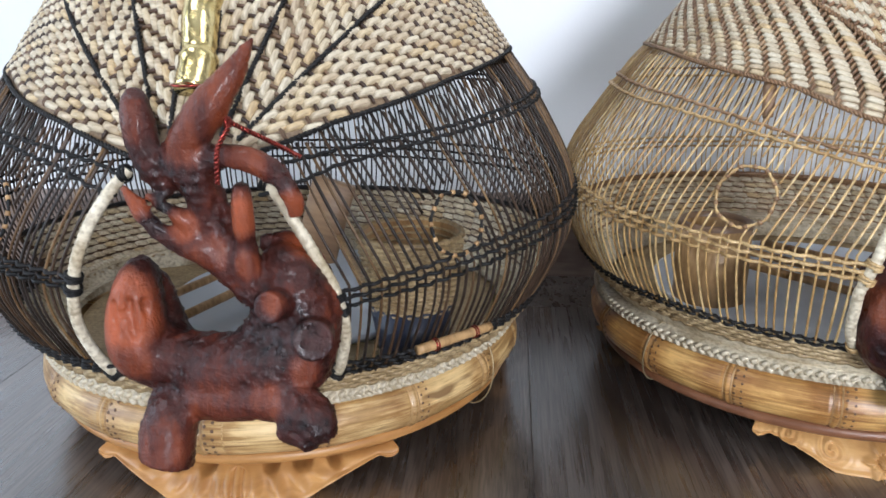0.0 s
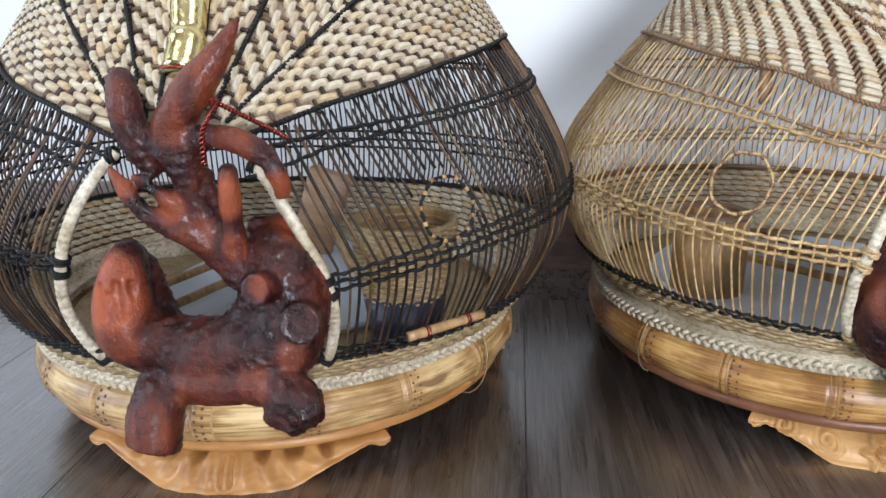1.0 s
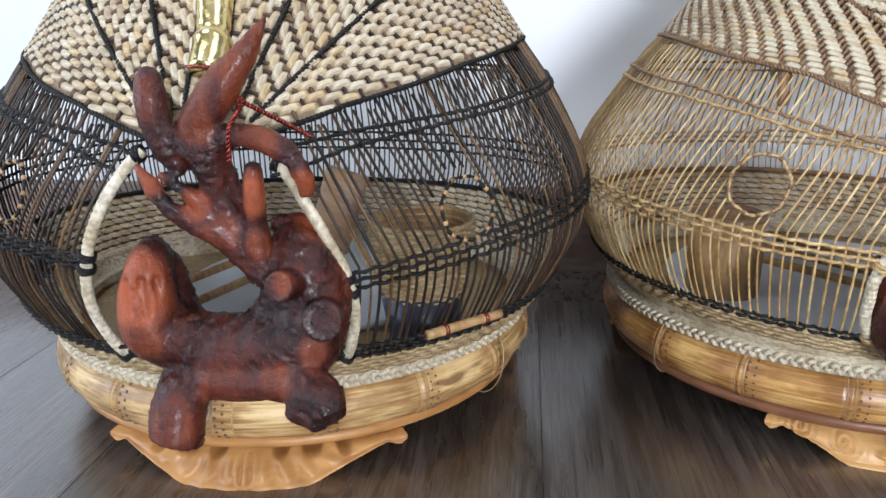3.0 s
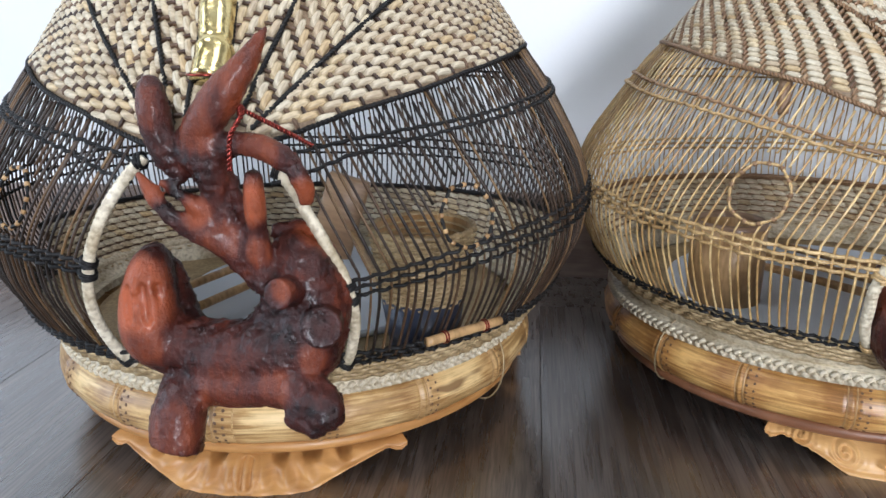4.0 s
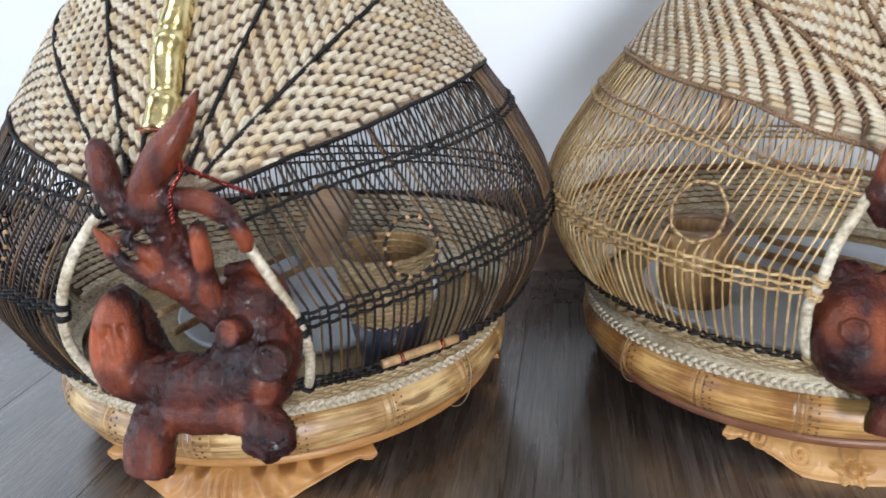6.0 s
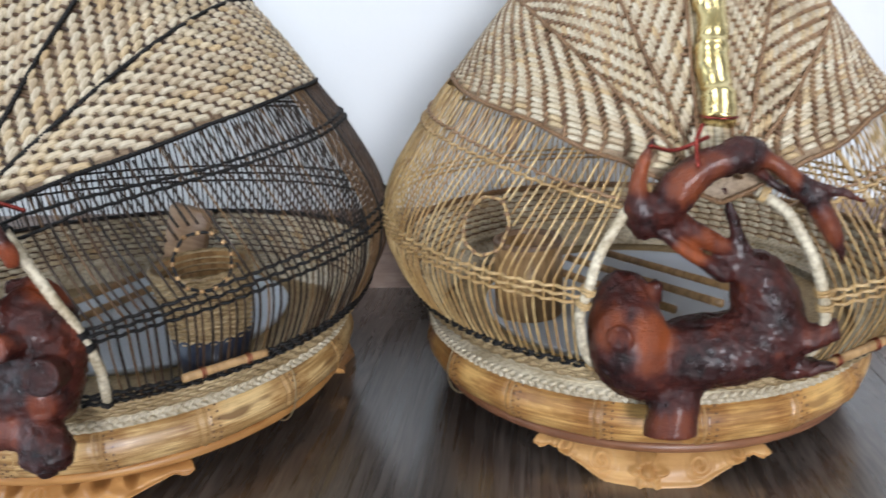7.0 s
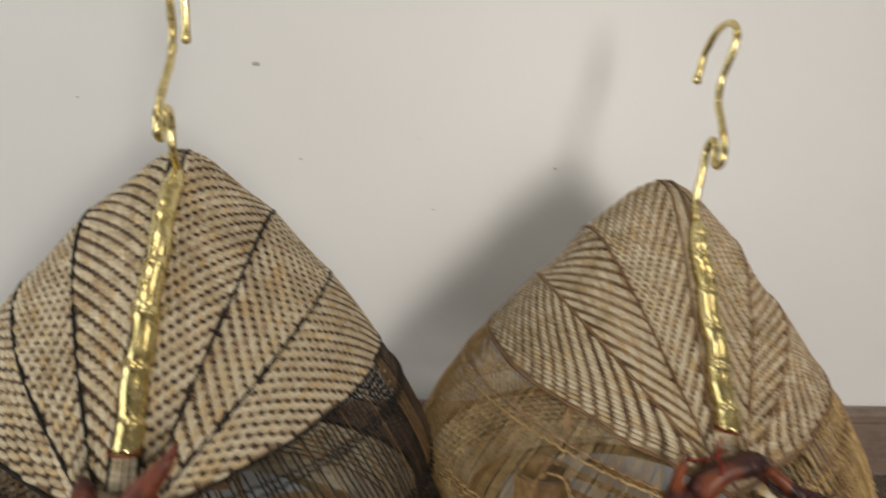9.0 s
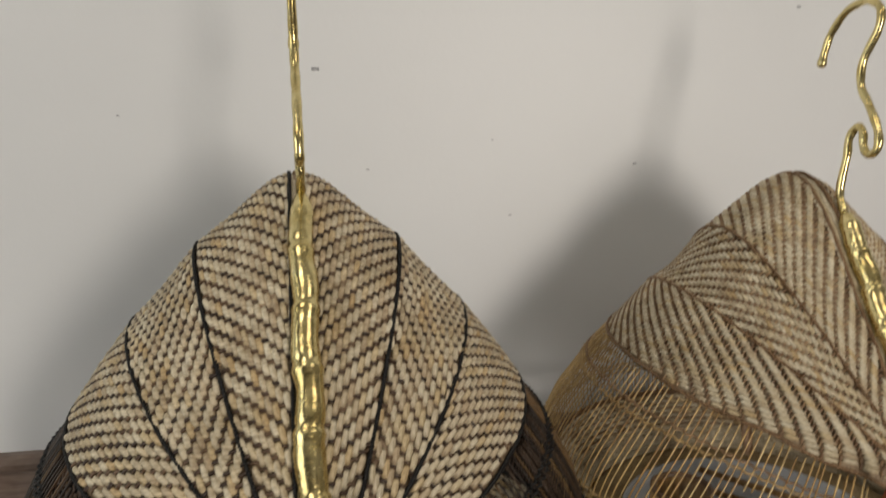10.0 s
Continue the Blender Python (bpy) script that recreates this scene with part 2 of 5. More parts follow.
WOOD_BROWN = carved_wood("brown_wood", (0.30, 0.19, 0.11), (0.20, 0.12, 0.07))
ROOT_RED = root_material("red_varnished_root", (0.006, 0.0020, 0.0022), (0.030, 0.0074, 0.0056), (0.064, 0.0138, 0.0082), (0.25, 0.058, 0.020))
ROOT_DARK = root_material("dark_varnished_root", (0.006, 0.0021, 0.0022), (0.026, 0.0066, 0.0058), (0.058, 0.0122, 0.0080), (0.23, 0.056, 0.016))
COPPER = material("red_copper_wire", 0.3, 1.0)[0]
COPPER.node_tree.nodes["Principled BSDF"].inputs["Base Color"].default_value = (0.27, 0.05, 0.038, 1)
WIRE = material("dull_tan_wire", 0.45, 0.6)[0]
WIRE.node_tree.nodes["Principled BSDF"].inputs["Base Color"].default_value = (0.36, 0.28, 0.16, 1)
HOLE = material("dark_nail_hole", 0.7)[0]
HOLE.node_tree.nodes["Principled BSDF"].inputs["Base Color"].default_value = (0.12, 0.065, 0.035, 1)
TRAY = paint_material("blue_grey_tray_sheet", (0.60, 0.64, 0.69), 0.4, 120)
CUP_DARK = paint_material("dark_blue_plastic", (0.018, 0.024, 0.045), 0.35, 200)
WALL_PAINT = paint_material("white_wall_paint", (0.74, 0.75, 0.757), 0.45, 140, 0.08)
# unseen walls and ceiling: tones chosen dark to lower the bounced light
DIM_ROOM_PAINT = paint_material("grey_room_paint", (0.22, 0.21, 0.20), 0.6)
DIM_CEILING_PAINT = paint_material("white_ceiling_paint", (0.50, 0.50, 0.48), 0.7)
SKIRTING = carved_wood("brown_skirting_wood", (0.21, 0.155, 0.125), (0.155, 0.11, 0.09), 0.4)
PLANK = plank_material()
FLECK = paint_material("chipped_plaster", (0.42, 0.42, 0.44), 0.8, 300)


# ---------------------------------------------------------------- mesh helpers
class Geo:
    """Vertices, faces and, where given, UVs of one mesh."""

    def __init__(self):
        self.v, self.f, self.uv = [], [], []

    def add(self, verts, faces, uvs=None):
        n = len(self.v)
        self.v.extend(tuple(map(float, p)) for p in verts)
        self.f.extend(tuple(i + n for i in face) for face in faces)
        self.uv.extend(uvs if uvs is not None else [(0.0, 0.0)] * len(verts))
        return self

    def mesh(self, name, mat, smooth=True):
        me = bpy.data.meshes.new(name)
        me.from_pydata(self.v, [], self.f)
        if any(u != (0.0, 0.0) for u in self.uv[:200]):
            layer = me.uv_layers.new(name="along")
            idx = np.zeros(len(me.loops), dtype=np.int32)
            me.loops.foreach_get("vertex_index", idx)
            layer.data.foreach_set("uv", np.array(self.uv, dtype=np.float32)[idx].ravel())
        me.polygons.foreach_set("use_smooth", [smooth] * len(me.polygons))
        me.materials.append(mat)
        me.update()
        return me


def part(name, geo, mat, parent, label="", smooth=True):
    ob = new(name, geo if isinstance(geo, bpy.types.Mesh) else geo.mesh(name, mat, smooth))
    ob.parent = parent
    return tagged(ob, label)


def thing(name, m, label, category, group=""):
    ob = new(name)
    ob.empty_display_size = 0.05
    ob.matrix_world = m
    return tagged(ob, label, category, group)


def tube(geo, pts, radius, sides=6, closed=False, flat=1.0, up=None, uv=False):
    """A tube along pts; radius: a number or one for each point; flat: squeezes it along the local up."""
    p = np.array(pts, float)
    n = len(p)
    rad = np.full(n, radius) if np.isscalar(radius) else np.array(radius, float)
    if closed:
        tan = np.roll(p, -1, 0) - np.roll(p, 1, 0)
    else:
        tan = np.gradient(p, axis=0)
    tan /= np.linalg.norm(tan, axis=1)[:, None] + 1e-12
    verts, uvs = [], []
    ref = np.array(up, float) if up is not None else None
    last = None
    dist = np.r_[0, np.cumsum(np.linalg.norm(np.diff(p, axis=0), axis=1))]
    for i in range(n):
        if ref is not None:
            a = ref[i] if ref.ndim == 2 else ref
        else:
            a = last if last is not None else (np.array((0, 0, 1.0)) if abs(tan[i][2]) < 0.9 else np.array((1.0, 0, 0)))
        u = a - tan[i] * (a @ tan[i])
        u /= np.linalg.norm(u) + 1e-12
        last = u
        w = np.cross(tan[i], u)
        for k in range(sides):
            t = 2 * math.pi * k / sides
            verts.append(p[i] + rad[i] * (math.cos(t) * u * flat + math.sin(t) * w))
            uvs.append((dist[i] + 0.001, k / sides))
    faces = []
    for i in range(n if closed else n - 1):
        j = (i + 1) % n
        for k in range(sides):
            l = (k + 1) % sides
            faces.append((i * sides + k, i * sides + l, j * sides + l, j * sides + k))
    if not closed:
        faces += [tuple(range(sides))[::-1], tuple(range((n - 1) * sides, n * sides))]
    geo.add(verts, faces, uvs if uv else None)
    return geo


def smooth_line(pts, n):
    """n points on a Catmull-Rom curve through pts (rows may hold a radius as a last number)."""
    p = np.array(pts, float)
    q = np.vstack([2 * p[0] - p[1], p, 2 * p[-1] - p[-2]])
    out = []
    for t in np.linspace(0, len(p) - 1 - 1e-9, n):
        i = int(t)
        u = t - i
        a, b, c, d = q[i], q[i + 1], q[i + 2], q[i + 3]
        out.append(0.5 * (2 * b + (c - a) * u + (2 * a - 5 * b + 4 * c - d) * u * u + (3 * b - a - 3 * c + d) * u ** 3))
    return np.array(out)


def lathe(geo, profile, n=96, uv=False, start=0.0, sweep=360.0):
    """Turns rows of (radius, z) round the z axis."""
    whole = sweep >= 359.9
    m = n if whole else n + 1
    verts, uvs, faces = [], [], []
    k = len(profile)
    for i in range(m):
        a = radians(start + sweep * i / n)
        for j, (r, z) in enumerate(profile):
            verts.append((r * math.sin(a), -r * math.cos(a), z))
            uvs.append((0.17 * a + 0.001, j / k))
    for i in range(n):
        for j in range(k - 1):
            a, b = i * k + j, ((i + 1) % m) * k + j
            faces.append((a, b, b + 1, a + 1))
    geo.add(verts, faces, uvs if uv else None)
    return geo


def box(geo, x0, x1, y0, y1, z0, z1, bevel=0.0):
    bm = bmesh.new()
    bmesh.ops.create_cube(bm, size=1.0, matrix=Matrix.LocRotScale(((x0 + x1) / 2, (y0 + y1) / 2, (z0 + z1) / 2), None, (x1 - x0, y1 - y0, z1 - z0)))
    if bevel:
        bmesh.ops.bevel(bm, geom=bm.edges[:], offset=bevel, segments=1, affect="EDGES", profile=0.5)
    bm.verts.index_update()
    geo.add([v.co[:] for v in bm.verts], [[v.index for v in f.verts] for f in bm.faces])
    bm.free()
    return geo


# ---------------------------------------------------------------- room
def structure(name, geo, mat, label, smooth=False):
    return tagged(new(name, geo.mesh(name, mat, smooth)), label, kind="structure")


X0, X1, Y0, Y1, TOP = ROOM
T = 0.12
structure("wall_north", box(Geo(), X0 - T, X1 + T, Y1, Y1 + T, -0.05, TOP), WALL_PAINT, "smooth white painted wall behind the cages")
# the other walls and the ceiling are unseen; they close the room and limit bounce
structure("wall_east", box(Geo(), X1, X1 + T, Y0 - T, Y1, -0.05, TOP), DIM_ROOM_PAINT, "unseen side wall, darkened to cut bounced light")
g = Geo()
box(g, X0 - T, X0, Y0 - T, WINDOW[0], -0.05, TOP)
box(g, X0 - T, X0, WINDOW[1], Y1, -0.05, TOP)
box(g, X0 - T, X0, WINDOW[0], WINDOW[1], -0.05, WINDOW[2])
box(g, X0 - T, X0, WINDOW[0], WINDOW[1], WINDOW[3], TOP)
structure("wall_west", g, DIM_ROOM_PAINT, "unseen side wall with a window opening, darkened to cut bounce")
g = Geo()
box(g, X0, DOORWAY[0], Y0 - T, Y0, -0.05, TOP)
box(g, DOORWAY[1], X1, Y0 - T, Y0, -0.05, TOP)
box(g, DOORWAY[0], DOORWAY[1], Y0 - T, Y0, -0.05, DOORWAY[2])
box(g, DOORWAY[0], DOORWAY[1], Y0 - T, Y0, DOORWAY[3], TOP)
structure("wall_south", g, DIM_ROOM_PAINT, "unseen wall with a bright opening, darkened to cut bounce")
structure("ceiling", box(Geo(), X0 - T, X1 + T, Y0 - T, Y1 + T, TOP, TOP + 0.1), DIM_CEILING_PAINT, "unseen ceiling, dimmed to cut bounced light")
floor = structure("floor", box(Geo(), X0 - T, X1 + T, Y0 - T, Y1, -0.06, -0.006), WOOD_BROWN, "grey-brown wood plank floor")

# skirting board: flat face with a stepped, rounded top lip
g = Geo()
sk = [(0.831, 0.0), (0.817, 0.0), (0.817, 0.076), (0.819, 0.0775), (0.819, 0.0805), (0.815, 0.082), (0.8145, 0.088), (0.817, 0.0945), (0.823, 0.097), (0.831, 0.097)]
for x in (X0, X1):
    g.v.extend((x, y, z) for y, z in sk)
    g.uv.extend([(0.0, 0.0)] * len(sk))
n = len(sk)
g.f.extend((i, (i + 1) % n, n + (i + 1) % n, n + i) for i in range(n))
structure("baseboard", g, SKIRTING, "brown wood baseboard with a rounded top lip")

# small chips in the plaster: x, z, size
WALL_CHIPS = [(-0.181, 0.527, 0.0035), (-0.127, 0.414, 0.0016), (0.193, 0.412, 0.0018), (0.389, 0.592, 0.0018), (0.019, 0.444, 0.001), (0.040, 0.355, 0.0014), (-0.394, 0.480, 0.0014)]
for x, z, s in WALL_CHIPS:
    g = Geo()
    for k in range(3):
        box(g, x - s + k * 0.8 * s, x - s + k * 0.8 * s + 0.7 * s, 0.8297, 0.8315, z - s * (0.6 - 0.2 * (k % 2)), z + s * 0.5)
    tagged(new("wall_chip", g.mesh("wall_chip", FLECK)), "small grey chip in the white wall paint", "wall chip", kind="structure")


tagged(new("skirting_chip", box(Geo(), 0.596, 0.604, 0.8162, 0.8180, 0.0605, 0.0640, 0.0006).mesh("skirting_chip", WALL_PAINT)), "small white paint chip on the brown baseboard", "paint chip", kind="structure")


# ---------------------------------------------------------------- cage surface
LOWER = [(0.050, 0.166), (0.066, 0.175), (0.085, 0.189), (0.10, 0.199), (0.13, 0.2135), (0.150, 0.2175), (0.165, 0.2180), (0.180, 0.2155), (0.20, 0.208), (0.24, 0.186)]
ROOF_DARK = [(0.265, 0.1690), (0.30, 0.147), (0.349, 0.1105), (0.380, 0.0835), (0.399, 0.0645), (0.420, 0.0405), (0.434, 0.0205), (0.441, 0.0)]
ROOF_GOLD = [(0.265, 0.1645), (0.30, 0.1345), (0.327, 0.108), (0.370, 0.0710), (0.397, 0.044), (0.412, 0.024), (0.420, 0.0)]
SHAPE = {}

# height, and by how much the girth differs there
TRIM_DARK = [(0.05, 0.0), (0.08, 0.0006), (0.105, 0.0012), (0.13, 0.0012), (0.20, 0.001), (0.235, 0.0017), (0.265, 0.0016), (0.30, 0.0), (0.34, -0.0014), (0.38, -0.0024), (0.41, -0.0035)]
TRIM_GOLD = [(0.05, 0.002), (0.08, 0.006), (0.105, 0.0076), (0.13, 0.0066), (0.16, 0.0031), (0.20, -0.0048), (0.235, -0.0092), (0.265, -0.0088), (0.30, -0.0064), (0.34, -0.0030), (0.38, -0.0012), (0.41, 0.0)]
# heights of the rim and the bands: degrees from the front, height; one row for the right half, one for the left
HEIGHTS = {
    True: {
        "rim": [[(0, 0.212), (10, 0.222), (22, 0.2353), (33, 0.2435), (46, 0.2532), (60, 0.260), (75, 0.266), (90, 0.268)]] * 2,
        "upper": [[(5, 0.205), (13, 0.216), (22, 0.222), (31, 0.2255), (42, 0.2287), (59, 0.2348), (90, 0.2425)]] * 2,
        "upper_low": [[(5, 0.197), (15, 0.2066), (21, 0.2140), (30, 0.2195), (41, 0.2245), (59, 0.2303), (90, 0.238)]] * 2,
        "middle": [[(17, 0.1478), (27.5, 0.1545), (37, 0.160), (48, 0.1645), (62, 0.168), (90, 0.173)], [(16, 0.1595), (23, 0.1615), (30, 0.1630), (60, 0.168), (90, 0.173)]],
        "middle_low": [[(17, 0.1395), (27.5, 0.1445), (37, 0.148), (48, 0.152), (62, 0.1538), (90, 0.157)], [(16, 0.1525), (23, 0.1545), (30, 0.1555), (60, 0.1555), (90, 0.157)]],
        "door": [[(0.088, 19.4), (0.1, 20.2), (0.119, 20.6), (0.1314, 20.3), (0.1527, 19.0), (0.178, 15.9), (0.2, 12.7), (0.210, 10.5), (0.219, 0.0)], [(0.088, 17.2), (0.097, 17.9), (0.115, 18.2), (0.1427, 17.0), (0.1595, 15.8), (0.172, 14.8), (0.189, 13.0), (0.2046, 10.6), (0.2142, 8.5), (0.219, 0.0)]],
    },
    False: {
        "rim": [[(0, 0.200), (10, 0.212), (16, 0.220), (23, 0.2250), (31, 0.2335), (36, 0.2390), (44, 0.243), (58, 0.249), (75, 0.256), (90, 0.259)]] * 2,
        "upper": [[(5, 0.196), (16, 0.200), (26, 0.207), (35, 0.2135), (45, 0.220), (59, 0.2270), (75, 0.231), (90, 0.2345)]] * 2,
        "upper_low": [[(5, 0.192), (16, 0.196), (26, 0.2025), (35, 0.2085), (45, 0.2145), (59, 0.2200), (75, 0.2235), (90, 0.227)]] * 2,
        "middle": [[(15, 0.1500), (30, 0.1535), (44, 0.1585), (60, 0.160), (76, 0.161), (90, 0.163)], [(17, 0.1485), (31, 0.1487), (39, 0.1497), (49, 0.1516), (62, 0.1525), (76, 0.157), (90, 0.160)]],
        "middle_low": [[(15, 0.1410), (30, 0.1440), (44, 0.149), (60, 0.149), (76, 0.150), (90, 0.151)], [(17, 0.1400), (31, 0.1400), (39, 0.1405), (49, 0.1425), (62, 0.1435), (76, 0.147), (90, 0.150)]],
        "door": [[(0.088, 16.5), (0.11, 17.3), (0.1334, 16.6), (0.153, 15.1), (0.180, 12.6), (0.198, 9.7), (0.206, 6.0), (0.211, 0.0)], [(0.088, 18.2), (0.103, 20.4), (0.132, 20.6), (0.150, 19.3), (0.170, 18.2), (0.194, 14.9), (0.2065, 11.0), (0.211, 0.0)]],
    },
}


def set_shape(dark):
    """The cages differ in girth, in the rise of the roof and in the course of their bands."""
    roof, slim, trim = (ROOF_DARK, 1.030, TRIM_DARK) if dark else (ROOF_GOLD, 0.985, TRIM_GOLD)
    fine = smooth_line([(z, r * slim) for z, r in LOWER] + [(z, r * slim) for z, r in roof], 500)
    SHAPE["z"], SHAPE["apex"], SHAPE["rows"] = np.maximum.accumulate(fine[:, 0]), roof[-1][0], HEIGHTS[dark]
    SHAPE["r"] = np.maximum(fine[:, 1] + np.interp(fine[:, 0], *zip(*trim)) * np.clip((roof[-1][0] - fine[:, 0]) / 0.03, 0, 1), 0)


def belly(z):
    """Radius of the cage at height z."""
    return np.interp(z, SHAPE["z"], SHAPE["r"])


set_shape(True)


def at_angle(deg, z, out=0.0):
    """A point of the cage's surface; 0 degrees is the front (-y), positive to +x."""
    a, r = radians(deg), float(belly(z)) + out
    return np.array((r * math.sin(a), -r * math.cos(a), z))


def fold(deg):
    """Angle from the front or the back, 0 to 90."""
    a = abs((deg + 180) % 360 - 180)
    return min(a, 180 - a)


def along_row(key, deg):
    """Height of a rim or band at an angle; behind the middle it stays level."""
    signed = (deg + 180) % 360 - 180
    row = SHAPE["rows"][key][0 if signed >= 0 else 1]
    return float(np.interp(min(abs(signed), 90), *zip(*row)))


def rim_z(deg):
    return along_row("rim", deg)


def middle_band_z(deg, k):
    """k = 0, 1, 2 from the top strand down."""
    top, low = along_row("middle", deg), along_row("middle_low", deg)
    return top + (low - top) * k / 2


def door_half(z, side):
    """How far the door opens to one side (0 right, 1 left), in degrees, at height z."""
    return float(np.interp(z, *zip(*SHAPE["rows"]["door"][side])))


# ---- woven roof: gores between creases that fan out from a point over the door
POLE_X, POLE_Z = 0.0105, 0.213


def fan_point(alpha, y, side):
    """Point of the roof at the fan angle alpha (degrees from upright) and front-back place y."""
    a = radians(alpha)
    lo, hi = 0.0, 0.30
    for _ in range(26):
        d = (lo + hi) / 2
        x, z = POLE_X + d * math.sin(a), POLE_Z + d * math.cos(a)
        if z < SHAPE["apex"] and x * x + y * y < belly(z) ** 2:
            lo = d
        else:
            hi = d
    p = np.array((side * (POLE_X + lo * math.sin(a)), y, POLE_Z + lo * math.cos(a)))
    # each leaf sags a little between its creases
    for low, high in ((-1.5, 20.5), (20.5, 44.5)):
        if low < alpha < high:
            p -= surface_normal(p) * 0.0024 * math.sin(math.pi * (alpha - low) / (high - low)) * min(1.0, lo / 0.1)
    return p


def surface_normal(p):
    r = math.hypot(p[0], p[1]) + 1e-9
    slope = (belly(p[2] + 0.003) - belly(p[2] - 0.003)) / 0.006
    n = np.array((p[0] / r, p[1] / r, -slope))
    return n / np.linalg.norm(n)


def pillow(length, width, height, nu=6, nv=3, dip=0.0007, taper=0.28, blunt=4.0):
    """One over-passing strand of the weave: a flat, rounded strip with its ends tucked under."""
    g = Geo()
    verts, faces = [], []
    for i in range(nu + 1):
        u = -1 + 2 * i / nu
        for j in range(nv + 1):
            v = -1 + 2 * j / nv
            w = width * (1 - taper * abs(u) ** blunt)
            z = (height + dip) * (1 - abs(u) ** blunt) * (1 - 0.5 * v * v) - dip
            verts.append((u * length / 2, v * w / 2, z))
    for i in range(nu):
        for j in range(nv):
            a = i * (nv + 1) + j
            faces.append((a, a + nv + 1, a + nv + 2, a + 1))
    # skirts close the strip towards the surface below
    m = len(verts)
    ring = [i * (nv + 1) for i in range(nu + 1)] + [nu * (nv + 1) + j for j in range(1, nv + 1)] + [i * (nv + 1) + nv for i in range(nu - 1, -1, -1)] + [j for j in range(nv - 1, 0, -1)]
    for i in ring:
        x, y, z = verts[i]
        verts.append((x * 0.96, y * 0.9, -dip - 0.0008))
    for k in range(len(ring)):
        l = (k + 1) % len(ring)
        faces.append((ring[l], ring[k], m + k, m + l))
    g.add(verts, faces)
    return g


def frame_matrix(p, along, normal):
    z = normal / np.linalg.norm(normal)
    x = along - z * (along @ z)
    x = x / (np.linalg.norm(x) + 1e-12)
    y = np.cross(z, x)
    return Matrix(((x[0], y[0], z[0], p[0]), (x[1], y[1], z[1], p[1]), (x[2], y[2], z[2], p[2]), (0, 0, 0, 1)))


def place_pieces(name, mesh_geo, mat, spots, parent, near, label_rest):
    """The spots for which near() holds become pieces of their own (300 at most), the rest one joined part."""
    shared = mesh_geo.mesh(name, mat)
    rest, made = Geo(), 0
    base = np.array(mesh_geo.v)
    for m in spots:
        if made < 300 and near(m.translation):
            ob = new(name, shared)
            ob.parent, ob.matrix_local = parent, m
            made += 1
        else:
            a = np.array(m)
            rest.add(base @ a[:3, :3].T + a[:3, 3], mesh_geo.f)
    if rest.v:
        ob = part(name + "_field", rest, mat, parent, label_rest)
        tagged(ob, kind="stuff")


def twisted(d, radius, pitch):
    """A cord of two strands wound round one another along the points d."""
    dist = np.r_[0, np.cumsum(np.linalg.norm(np.diff(d, axis=0), axis=1))]
    tan = np.gradient(d, axis=0)
    tan /= np.linalg.norm(tan, axis=1)[:, None] + 1e-12
    out = np.array([surface_normal(p) for p in d])
    flank = np.cross(tan, out)
    g = Geo()
    for phase in (0.0, math.pi):
        w = (2 * math.pi * dist / pitch + phase)[:, None]
        tube(g, d + 0.85 * radius * (np.cos(w) * out + np.sin(w) * flank), radius, 5)
    return g


